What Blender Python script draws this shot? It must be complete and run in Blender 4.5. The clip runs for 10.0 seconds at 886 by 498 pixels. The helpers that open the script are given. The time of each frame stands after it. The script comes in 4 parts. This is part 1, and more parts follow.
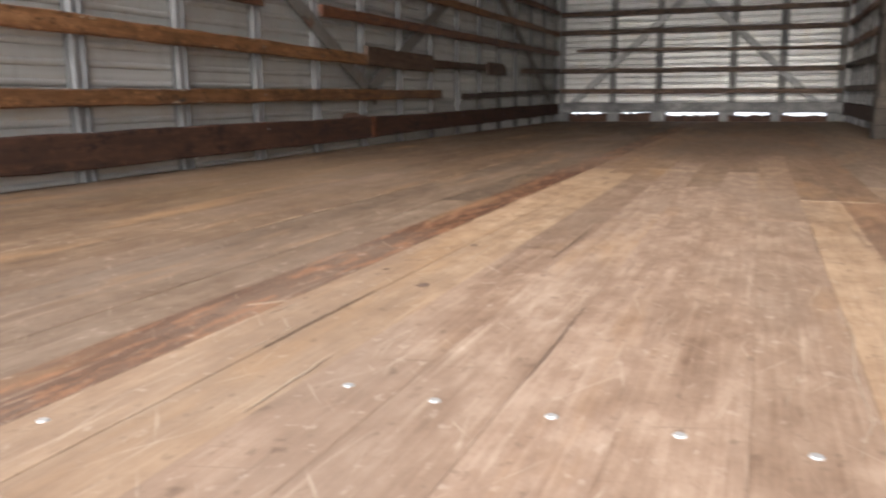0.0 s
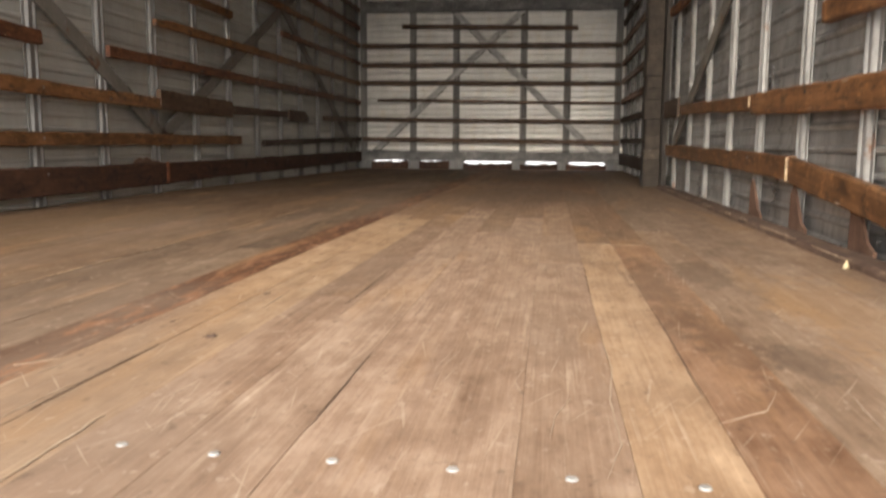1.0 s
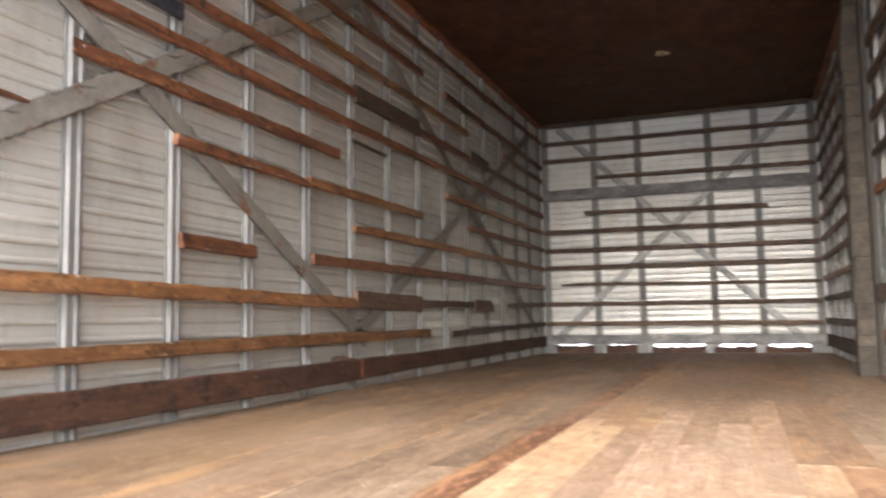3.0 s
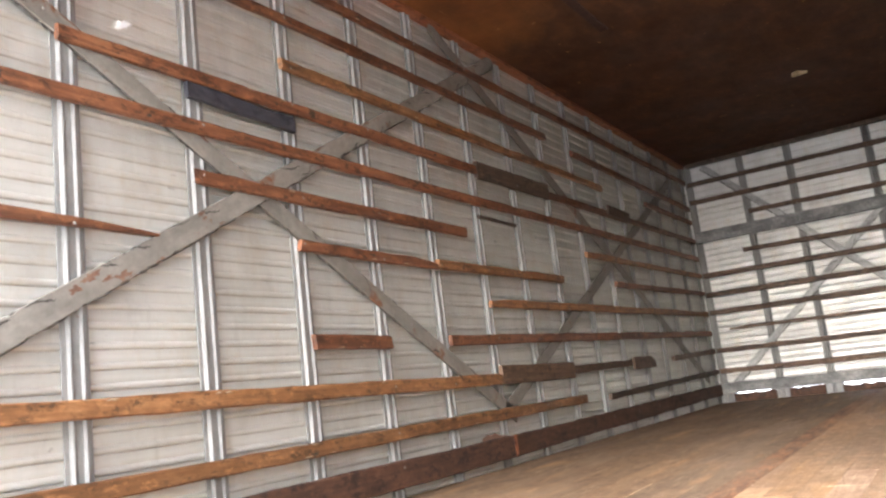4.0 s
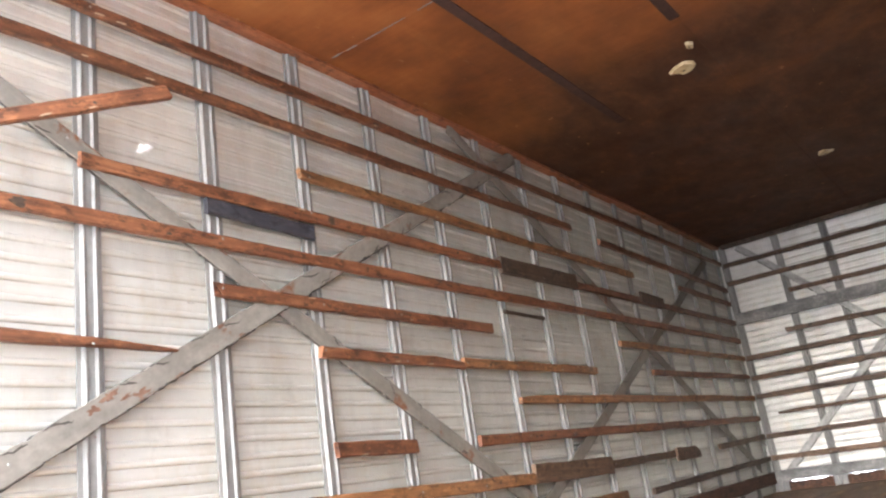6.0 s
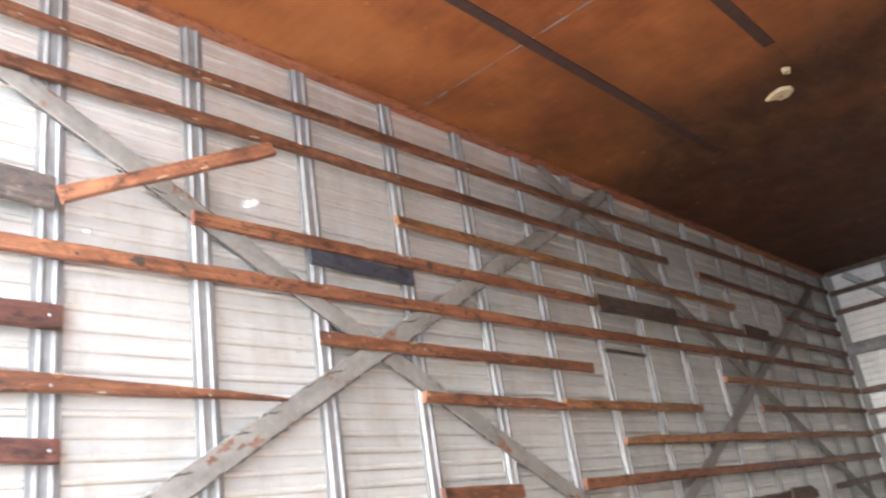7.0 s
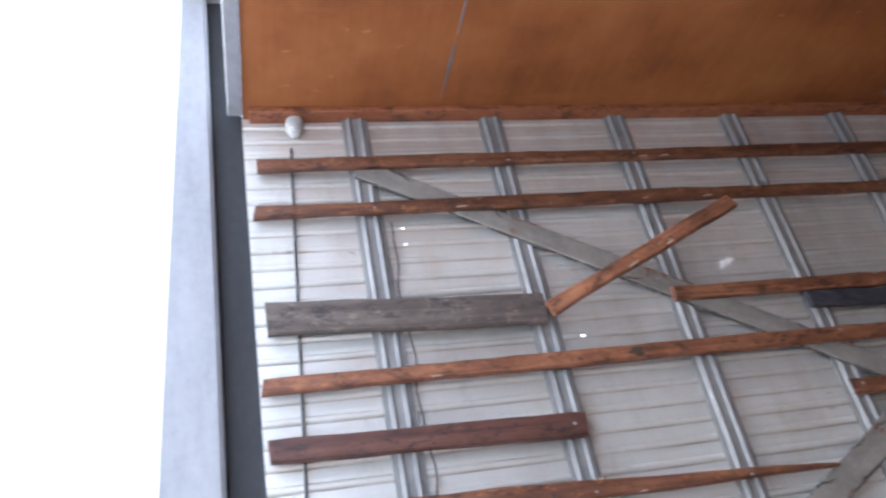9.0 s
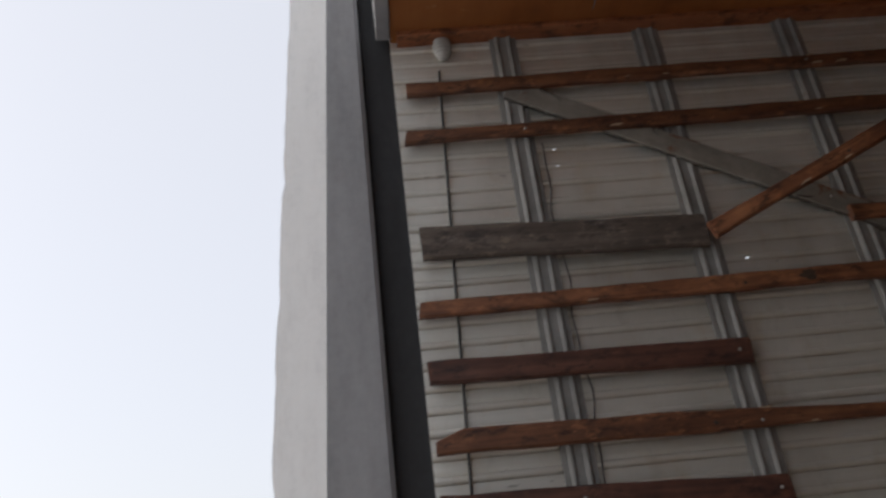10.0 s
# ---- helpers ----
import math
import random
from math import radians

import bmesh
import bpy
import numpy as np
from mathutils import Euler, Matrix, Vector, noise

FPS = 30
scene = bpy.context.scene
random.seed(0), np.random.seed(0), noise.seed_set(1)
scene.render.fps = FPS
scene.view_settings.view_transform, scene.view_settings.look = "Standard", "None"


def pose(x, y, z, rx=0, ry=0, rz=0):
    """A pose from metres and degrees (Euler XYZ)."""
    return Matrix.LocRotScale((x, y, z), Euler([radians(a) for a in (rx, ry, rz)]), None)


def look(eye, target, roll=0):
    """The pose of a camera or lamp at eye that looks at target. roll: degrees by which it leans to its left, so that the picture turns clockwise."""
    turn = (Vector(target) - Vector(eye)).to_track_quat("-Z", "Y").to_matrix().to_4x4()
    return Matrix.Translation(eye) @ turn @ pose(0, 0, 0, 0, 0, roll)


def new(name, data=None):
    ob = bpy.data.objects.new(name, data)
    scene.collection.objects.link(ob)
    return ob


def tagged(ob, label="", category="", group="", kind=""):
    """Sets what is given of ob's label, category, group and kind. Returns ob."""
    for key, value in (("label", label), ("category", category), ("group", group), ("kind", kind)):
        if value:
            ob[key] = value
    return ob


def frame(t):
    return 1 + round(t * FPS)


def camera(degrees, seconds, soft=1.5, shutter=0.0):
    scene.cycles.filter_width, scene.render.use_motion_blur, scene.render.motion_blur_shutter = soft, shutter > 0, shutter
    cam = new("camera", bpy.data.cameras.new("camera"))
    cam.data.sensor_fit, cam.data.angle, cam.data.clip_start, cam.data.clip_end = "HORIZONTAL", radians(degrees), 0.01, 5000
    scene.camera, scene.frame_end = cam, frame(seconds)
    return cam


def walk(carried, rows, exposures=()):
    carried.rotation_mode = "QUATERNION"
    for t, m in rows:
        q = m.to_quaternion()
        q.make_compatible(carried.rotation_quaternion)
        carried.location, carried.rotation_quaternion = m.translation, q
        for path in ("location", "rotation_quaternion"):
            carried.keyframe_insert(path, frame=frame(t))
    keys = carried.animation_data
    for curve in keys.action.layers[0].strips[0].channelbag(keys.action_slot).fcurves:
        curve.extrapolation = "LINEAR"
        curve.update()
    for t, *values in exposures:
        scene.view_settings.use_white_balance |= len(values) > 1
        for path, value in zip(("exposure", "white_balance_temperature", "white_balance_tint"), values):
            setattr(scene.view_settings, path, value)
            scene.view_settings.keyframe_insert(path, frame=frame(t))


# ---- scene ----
cam = camera(57.7, 10.0, soft=2.2, shutter=0.4)
PATH = [
    (0, (0.014, -0.061, 0.21), (-0.701, 1.77, -0.159), -0.6),
    (0.5, (0.031, -0.065, 0.204), (-0.377, 1.856, -0.177), 0.1),
    (1, (0.039, -0.072, 0.214), (-0.222, 1.894, -0.044), 0.3),
    (1.5, (0.033, -0.094, 0.243), (-0.215, 1.89, 0.198), 1.3),
    (2, (0.02, -0.102, 0.25), (-0.211, 1.885, 0.247), 1.5),
    (2.5, (-0.001, -0.09, 0.263), (-0.344, 1.879, 0.354), 0.7),
    (3, (0.019, -0.05, 0.291), (-0.676, 1.816, 0.471), -1.0),
    (4.5, (0.183, 0.063, 0.361), (-0.908, 1.687, 0.775), -8.3),
    (5, (0.209, 0.074, 0.368), (-0.862, 1.694, 0.847), -9.2),
    (6.5, (0.2, 0.065, 0.398), (-0.907, 1.611, 1.018), -8.7),
    (7, (0.182, 0.038, 0.413), (-1.025, 1.478, 1.098), -8.9),
    (7.5, (0.173, 0.022, 0.444), (-1.168, 1.303, 1.193), -8.8),
    (8, (0.143, 0.01, 0.459), (-1.342, 1.057, 1.295), -11.1),
    (8.5, (0.122, 0.008, 0.472), (-1.473, 0.775, 1.405), -12.2),
    (9, (0.105, 0.023, 0.471), (-1.545, 0.523, 1.486), -11.9),
    (9.5, (0.089, 0.024, 0.472), (-1.617, 0.312, 1.476), -9.3),
    (10, (0.085, -0.007, 0.494), (-1.699, 0.142, 1.386), -7.0),
]
walk(cam, [(t, look(e, g, r)) for t, e, g, r in PATH],
     exposures=[(0.0, 0.7, 5800, 10), (0.5, 0.66, 5780, 10), (1.0, 0.55, 6450, 10), (1.5, 0.92, 6150, 10), (2.0, 1.38, 5830, 10), (2.5, 1.43, 6000, 10), (3.0, 1.86, 5950, 10),
                (4.5, 2.33, 5900, 10), (5.0, 2.43, 5900, 10), (7.0, 2.72, 5550, 10), (8.0, 2.28, 5300, 12), (8.5, 1.9, 5200, 12), (9.0, 1.25, 5150, 12), (9.5, 0.05, 5400, 12), (10.0, -1.22, 6200, 12)])

# ---- light: daylight that enters through the open rear end ----
world = bpy.data.worlds.new("daylight")
scene.world = world
world.use_nodes = True
wn = world.node_tree.nodes
sky = wn.new("ShaderNodeTexSky")
sky.sky_type = "NISHITA"
sky.sun_disc = False
sky.sun_elevation = radians(25.5)
sky.sun_rotation = radians(185.7)
sky.dust_density = 4.5
sky.ozone_density = 0.4
wn["Background"].inputs["Strength"].default_value = 0.15
world.node_tree.links.new(sky.outputs["Color"], wn["Background"].inputs["Color"])
# thin even cloud veil over the clear sky
veil = wn.new("ShaderNodeBackground")
veil.inputs["Color"].default_value = (1.0, 0.985, 0.965, 1)
veil.inputs["Strength"].default_value = 1.6
both = wn.new("ShaderNodeAddShader")
world.node_tree.links.new(wn["Background"].outputs[0], both.inputs[0])
world.node_tree.links.new(veil.outputs[0], both.inputs[1])
world.node_tree.links.new(both.outputs[0], wn["World Output"].inputs["Surface"])
sun_data = bpy.data.lights.new("sun", "SUN")
sun_data.energy = 2.8
sun_data.angle = radians(46)
sun_data.color = (1.0, 0.975, 0.95)
sun_ob = new("sun", sun_data)
sun_ob.matrix_world = look((-0.9, -9, 4.25), (0, 0, 0))

# ---- main sizes ----
XL, XR = -1.633, 0.633          # faces of the wall posts
YF = 6.893                      # face of the front wall's posts
H = 2.012                       # height of the ceiling
PITCH, Y0 = 0.4064, 0.372       # post spacing
RNG = random.Random(7)


# ---- materials ----
class Nodes:
    """A small wrapper for building a node material."""

    def __init__(self, name):
        self.mat = bpy.data.materials.new(name)
        self.mat.use_nodes = True
        self.t = self.mat.node_tree
        self.bsdf = self.t.nodes["Principled BSDF"]
        self.coord = self.t.nodes.new("ShaderNodeTexCoord")
        self.info = self.t.nodes.new("ShaderNodeObjectInfo")

    def link(self, a, b):
        self.t.links.new(a, b)

    def put(self, socket, value):
        if isinstance(value, bpy.types.NodeSocket):
            self.link(value, socket)
        else:
            socket.default_value = value

    def coords(self, scale=(1, 1, 1), shift=True):
        m = self.t.nodes.new("ShaderNodeMapping")
        m.inputs["Scale"].default_value = scale
        self.link(self.coord.outputs["Object"], m.inputs["Vector"])
        if shift:
            comb = self.t.nodes.new("ShaderNodeCombineXYZ")
            for i, f in enumerate((37.0, 53.0, 71.0)):
                self.link(self.math("MULTIPLY", self.info.outputs["Random"], f), comb.inputs[i])
            self.link(comb.outputs[0], m.inputs["Location"])
        return m.outputs[0]

    def noise(self, vec, scale, detail=4.0, rough=0.55, distortion=0.0):
        n = self.t.nodes.new("ShaderNodeTexNoise")
        n.inputs["Scale"].default_value = scale
        n.inputs["Detail"].default_value = detail
        n.inputs["Roughness"].default_value = rough
        n.inputs["Distortion"].default_value = distortion
        self.link(vec, n.inputs["Vector"])
        return n.outputs["Fac"]

    def math(self, op, a, b=0.0):
        n = self.t.nodes.new("ShaderNodeMath")
        n.operation = op
        self.put(n.inputs[0], a)
        self.put(n.inputs[1], b)
        return n.outputs[0]

    def ramp(self, fac, stops):
        n = self.t.nodes.new("ShaderNodeValToRGB")
        e = n.color_ramp.elements
        while len(e) < len(stops):
            e.new(0.5)
        for el, (p, c) in zip(e, stops):
            el.position = p
            el.color = (*c, 1) if len(c) == 3 else c
        self.link(fac, n.inputs["Fac"])
        return n.outputs["Color"]

    def mask(self, fac, lo, hi):
        n = self.t.nodes.new("ShaderNodeMapRange")
        n.inputs["From Min"].default_value = lo
        n.inputs["From Max"].default_value = hi
        self.link(fac, n.inputs["Value"])
        return n.outputs["Result"]

    def mix(self, fac, a, b, mode="MIX"):
        n = self.t.nodes.new("ShaderNodeMix")
        n.data_type = "RGBA"
        n.blend_type = mode
        self.put(n.inputs["Factor"], fac)
        self.put(n.inputs[6], a if isinstance(a, bpy.types.NodeSocket) else (*a, 1))
        self.put(n.inputs[7], b if isinstance(b, bpy.types.NodeSocket) else (*b, 1))
        return n.outputs[2]

    def bump(self, height, strength=0.3, distance=0.002):
        n = self.t.nodes.new("ShaderNodeBump")
        n.inputs["Strength"].default_value = strength
        n.inputs["Distance"].default_value = distance
        self.link(height, n.inputs["Height"])
        self.link(n.outputs["Normal"], self.bsdf.inputs["Normal"])

    def finish(self, color, rough, metal=0.0, spec=0.5):
        self.put(self.bsdf.inputs["Base Color"], color if isinstance(color, bpy.types.NodeSocket) else (*color, 1))
        self.put(self.bsdf.inputs["Roughness"], rough)
        self.put(self.bsdf.inputs["Metallic"], metal)
        self.put(self.bsdf.inputs["Specular IOR Level"], spec)
        return self.mat


def slat_material(name, dark, mid, light, rough=0.55):
    """Stained, worn hardwood with the grain along the local y axis."""
    m = Nodes(name)
    grain = m.noise(m.coords((60, 2.2, 60)), 1.0, 6, 0.65, 0.6)
    blotch = m.noise(m.coords((16, 9.0, 16)), 1.0, 5, 0.65)
    wear = m.noise(m.coords((25, 11, 40)), 1.0, 6, 0.75)
    base = m.ramp(m.math("ADD", m.math("MULTIPLY", grain, 0.55), m.math("MULTIPLY", blotch, 0.45)),
                  [(0.34, dark), (0.5, mid), (0.66, light)])
    tone = m.math("ADD", m.math("MULTIPLY", m.info.outputs["Random"], 0.5), 0.75)
    comb = m.t.nodes.new("ShaderNodeCombineColor")
    for i in range(3):
        m.link(tone, comb.inputs[i])
    base = m.mix(1.0, base, comb.outputs[0], "MULTIPLY")
    base = m.mix(m.mask(wear, 0.6, 0.74), base, (light[0] * 1.5, light[1] * 1.6, light[2] * 1.8))
    base = m.mix(m.math("MULTIPLY", m.mask(m.noise(m.coords((22, 14, 30)), 1.0, 6, 0.75), 0.52, 0.62), 0.85), base, (dark[0] * 0.5, dark[1] * 0.5, dark[2] * 0.6))
    fleck = m.mask(m.noise(m.coords((40, 20, 40)), 1.0, 5, 0.7), 0.55, 0.66)
    base = m.mix(m.math("MULTIPLY", fleck, 0.6), base, (light[0] * 1.25, light[1] * 1.2, light[2] * 1.1))
    m.bump(m.math("ADD", grain, m.math("MULTIPLY", wear, 0.9)), 0.7, 0.003)
    return m.finish(base, m.mask(wear, 0.1, 1.2) if rough is None else rough)


SLAT_RED = slat_material("stained_wood_red", (0.05, 0.019, 0.01), (0.14, 0.055, 0.026), (0.25, 0.112, 0.053))
SLAT_TAN = slat_material("stained_wood_tan", (0.07, 0.033, 0.013), (0.195, 0.09, 0.035), (0.35, 0.18, 0.08))
SLAT_DARK = slat_material("old_dark_wood", (0.03, 0.02, 0.014), (0.065, 0.042, 0.028), (0.12, 0.08, 0.055), 0.7)
SLAT_WORN = slat_material("worn_brown_wood", (0.04, 0.023, 0.014), (0.085, 0.05, 0.03), (0.15, 0.092, 0.056), 0.65)
SLAT_OX = slat_material("dark_oxblood_wood", (0.032, 0.014, 0.011), (0.07, 0.028, 0.019), (0.12, 0.052, 0.034))
SLAT_GREY = slat_material("weathered_grey_wood", (0.06, 0.046, 0.038), (0.115, 0.09, 0.074), (0.18, 0.148, 0.122), 0.75)
BLUE_BLACK = slat_material("tarred_board", (0.02, 0.021, 0.028), (0.036, 0.037, 0.047), (0.06, 0.06, 0.07), 0.6)
KICK = slat_material("rusty_brown_board", (0.03, 0.014, 0.008), (0.058, 0.026, 0.014), (0.1, 0.045, 0.025), 0.8)


def block_material(name):
    """Old timber whose tone changes from block to block."""
    m = Nodes(name)
    geo = m.t.nodes.new("ShaderNodeNewGeometry")
    grain = m.noise(m.coords((30, 30, 90)), 1.0, 5, 0.6)
    blotch = m.noise(m.coords((20, 20, 16)), 1.0, 6, 0.75)
    tone = m.math("ADD", m.math("MULTIPLY", geo.outputs["Random Per Island"], 0.14), m.math("ADD", m.math("MULTIPLY", grain, 0.2), m.math("MULTIPLY", blotch, 0.6)))
    base = m.ramp(tone, [(0.28, (0.022, 0.018, 0.015)), (0.45, (0.05, 0.041, 0.033)), (0.58, (0.085, 0.07, 0.055)), (0.72, (0.2, 0.17, 0.135))])
    m.bump(m.math("ADD", grain, blotch), 0.6, 0.003)
    return m.finish(base, 0.85)


BLOCKS = block_material("stacked_block_timber")


def flaking_material(name):
    """Rust-coloured wood whose stain peels off in ragged flakes, with the grain along the local y axis."""
    m = Nodes(name)
    flake = m.noise(m.coords((70, 28, 70)), 1.0, 6, 0.7, 0.8)
    broad = m.noise(m.coords((18, 7, 18)), 1.0, 4, 0.6)
    base = m.ramp(m.math("ADD", m.math("MULTIPLY", flake, 0.65), m.math("MULTIPLY", broad, 0.35)),
                  [(0.36, (0.045, 0.02, 0.012)), (0.47, (0.15, 0.055, 0.022)), (0.54, (0.3, 0.125, 0.045)), (0.66, (0.38, 0.25, 0.15))])
    m.bump(flake, 1.0, 0.006)
    return m.finish(base, 0.7)


FLAKING = flaking_material("flaking_rusty_stain")
RAW = slat_material("raw_split_wood", (0.3, 0.2, 0.12), (0.45, 0.33, 0.2), (0.55, 0.42, 0.28), 0.8)


def panel_material(name, metal, rough, stained, dirt, tones):
    """Dusty corrugated aluminium, more or less bare."""
    m = Nodes(name)
    big = m.noise(m.coords((1.2, 1.2, 1.6)), 1.6, 5, 0.6)
    runs = m.noise(m.coords((6, 13, 1.6)), 1.0, 5, 0.65, 0.3)
    fine = m.noise(m.coords((1, 1, 1)), 55, 3, 0.6)
    col = m.ramp(m.math("ADD", m.math("MULTIPLY", big, 0.7), m.math("MULTIPLY", runs, 0.3)),
                 [(0.3, tones[0]), (0.5, tones[1]), (0.75, tones[2])])
    stain = m.mask(m.noise(m.coords((2, 2.2, 5)), 1.5, 4, 0.6), 0.64, 0.8)
    col = m.mix(m.math("MULTIPLY", stain, 0.25), col, (0.48, 0.39, 0.27))
    yellow = m.mask(m.noise(m.coords((4, 7, 5)), 1.4, 5, 0.65), 0.54, 0.74)
    col = m.mix(m.math("MULTIPLY", yellow, stained), col, (0.55, 0.44, 0.28))
    scuff = m.mask(m.noise(m.coords((6, 11, 42)), 1.0, 4, 0.6), 0.69, 0.74)
    col = m.mix(m.math("MULTIPLY", scuff, 0.6), col, (0.2, 0.19, 0.18))
    # brown dirt that has settled along the creases, here and there
    sep = m.t.nodes.new("ShaderNodeSeparateXYZ")
    m.link(m.coord.outputs["Object"], sep.inputs[0])
    across = m.math("PINGPONG", m.math("SUBTRACT", sep.outputs["Z"], 0.0465), 0.0253)
    caught = m.mask(m.noise(m.coords((4, 5, 9)), 1.0, 5, 0.65), 0.38, 0.6)
    crease = m.math("MULTIPLY", m.mask(across, 0.0028, 0.0008), caught)
    col = m.mix(m.math("MULTIPLY", crease, dirt), col, (0.3, 0.215, 0.135))
    grime = m.mask(m.noise(m.coords((8, 10, 5)), 1.2, 6, 0.72), 0.56, 0.7)
    col = m.mix(m.math("MULTIPLY", grime, 0.2), col, (0.3, 0.285, 0.25))
    m.bump(fine, 0.2, 0.0012)
    dust = m.noise(m.coords((2.2, 2.2, 6)), 1.5, 5, 0.65)
    return m.finish(col, m.math("ADD", m.math("MULTIPLY", fine, 0.1), m.math("ADD", m.math("MULTIPLY", dust, 0.34), rough)), m.math("SUBTRACT", metal + 0.15, m.math("MULTIPLY", dust, 0.3)))


PANEL = panel_material("dusty_painted_aluminium", 0.54, 0.16, 0.3, 0.36, ((0.53, 0.52, 0.477), (0.684, 0.682, 0.637), (0.772, 0.772, 0.735)))
PANEL_BARE = panel_material("dusty_bare_aluminium", 0.58, 0.28, 0.35, 0.3, ((0.42, 0.42, 0.41), (0.6, 0.6, 0.585), (0.71, 0.71, 0.695)))


def metal_material(name, a, b, c, rough, metal, rust=0.0, grain=(9, 9, 2.0)):
    m = Nodes(name)
    n1 = m.noise(m.coords(grain), 1.5, 5, 0.65)
    n2 = m.noise(m.coords((1, 1, 1)), 40, 4, 0.7)
    col = m.ramp(m.math("ADD", m.math("MULTIPLY", n1, 0.65), m.math("MULTIPLY", n2, 0.35)), [(0.3, a), (0.5, b), (0.72, c)])
    if rust:
        r = m.mask(m.noise(m.coords((7, 7, 7)), 1.0, 5, 0.7), 0.72 - rust, 0.8 - rust)
        col = m.mix(r, col, (0.16, 0.07, 0.032))
    m.bump(n2, 0.2, 0.0015)
    return m.finish(col, rough, metal)


def grimy_panel_material(name):
    """Bare aluminium with grey run-down grime and rubbed bright patches."""
    m = Nodes(name)
    runs = m.noise(m.coords((4, 16, 2.2)), 1.0, 6, 0.65, 0.4)
    cloud = m.noise(m.coords((4, 5, 5)), 1.0, 5, 0.65)
    fine = m.noise(m.coords((1, 1, 1)), 60, 3, 0.6)
    col = m.ramp(m.math("ADD", m.math("MULTIPLY", runs, 0.5), m.math("MULTIPLY", cloud, 0.5)),
                 [(0.34, (0.15, 0.15, 0.152)), (0.45, (0.36, 0.358, 0.35)), (0.55, (0.55, 0.545, 0.53)), (0.68, (0.74, 0.73, 0.71))])
    brown = m.mask(m.noise(m.coords((3, 6, 4)), 1.3, 5, 0.65), 0.58, 0.74)
    col = m.mix(m.math("MULTIPLY", brown, 0.5), col, (0.2, 0.145, 0.095))
    m.bump(m.math("ADD", fine, cloud), 0.3, 0.002)
    return m.finish(col, m.math("ADD", 0.16, m.math("MULTIPLY", cloud, 0.32)), 0.66)


PANEL_GRIMY = grimy_panel_material("grimy_bare_aluminium")
POST = metal_material("galvanised_post", (0.158, 0.156, 0.15), (0.23, 0.228, 0.221), (0.31, 0.308, 0.3), 0.62, 0.12, 0.04, (14, 14, 5))
POST_GRIMY = metal_material("grimy_bare_post", (0.13, 0.125, 0.118), (0.27, 0.268, 0.262), (0.38, 0.38, 0.376), 0.55, 0.2, 0.1, (22, 22, 7))
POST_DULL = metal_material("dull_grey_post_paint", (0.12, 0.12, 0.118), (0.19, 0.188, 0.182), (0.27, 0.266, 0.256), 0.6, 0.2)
BEAM = metal_material("blotched_grey_paint", (0.06, 0.06, 0.062), (0.15, 0.15, 0.148), (0.36, 0.355, 0.345), 0.6, 0.1, 0.02, (7, 4, 9))
CHIPPED = metal_material("chipped_pale_grey_paint", (0.1, 0.1, 0.1), (0.3, 0.3, 0.295), (0.46, 0.455, 0.44), 0.6, 0.1, 0.02, (9, 5, 14))
RECESS_SHADE = metal_material("recess_shade_black", (0.012, 0.012, 0.013), (0.02, 0.02, 0.022), (0.032, 0.032, 0.034), 0.7, 0.0)
SCRATCH = metal_material("raw_scratched_wood", (0.27, 0.195, 0.13), (0.36, 0.27, 0.19), (0.45, 0.355, 0.26), 0.9, 0.0)
CRACK = metal_material("dirt_filled_joint", (0.05, 0.032, 0.022), (0.085, 0.055, 0.038), (0.13, 0.088, 0.06), 0.9, 0.0)
TAR = metal_material("dark_wear_and_shade", (0.022, 0.02, 0.018), (0.045, 0.04, 0.035), (0.09, 0.075, 0.06), 0.8, 0.0)
BRACE = metal_material("grey_painted_brace", (0.125, 0.115, 0.1), (0.2, 0.186, 0.163), (0.285, 0.268, 0.238), 0.65, 0.1, 0.13, (9, 4, 12))
STEEL = metal_material("grey_steel_plate", (0.10, 0.10, 0.10), (0.17, 0.17, 0.17), (0.25, 0.25, 0.245), 0.5, 0.4, 0.03)
RUST = metal_material("rusty_steel", (0.08, 0.032, 0.017), (0.15, 0.062, 0.032), (0.24, 0.12, 0.07), 0.8, 0.1)
RUST_DULL = metal_material("dull_brown_rust", (0.075, 0.04, 0.026), (0.15, 0.082, 0.054), (0.25, 0.165, 0.115), 0.85, 0.0)
KERB = metal_material("worn_brown_edge", (0.045, 0.026, 0.018), (0.1, 0.06, 0.041), (0.24, 0.165, 0.115), 0.85, 0.0, 0.0, (14, 5, 14))
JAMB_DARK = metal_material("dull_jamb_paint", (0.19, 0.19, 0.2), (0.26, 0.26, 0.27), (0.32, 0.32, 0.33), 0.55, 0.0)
# light grey paint, whitened further to stand in for daylight on the edge
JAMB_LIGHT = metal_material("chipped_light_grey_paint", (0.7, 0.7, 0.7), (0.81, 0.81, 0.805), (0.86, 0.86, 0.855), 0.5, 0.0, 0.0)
SCREW = metal_material("bright_screw_steel", (0.3, 0.295, 0.28), (0.4, 0.392, 0.37), (0.5, 0.49, 0.465), 0.5, 0.3)
SCREW_DULL = metal_material("weathered_screw_steel", (0.17, 0.165, 0.155), (0.25, 0.243, 0.228), (0.36, 0.35, 0.33), 0.55, 0.3)
FLAKE = metal_material("pale_peeled_patch", (0.3, 0.21, 0.1), (0.52, 0.43, 0.25), (0.68, 0.6, 0.42), 0.8, 0.0, 0.0, (22, 22, 22))
WHITE = metal_material("torn_white_label", (0.7, 0.7, 0.69), (0.8, 0.8, 0.79), (0.85, 0.85, 0.84), 0.6, 0.0)
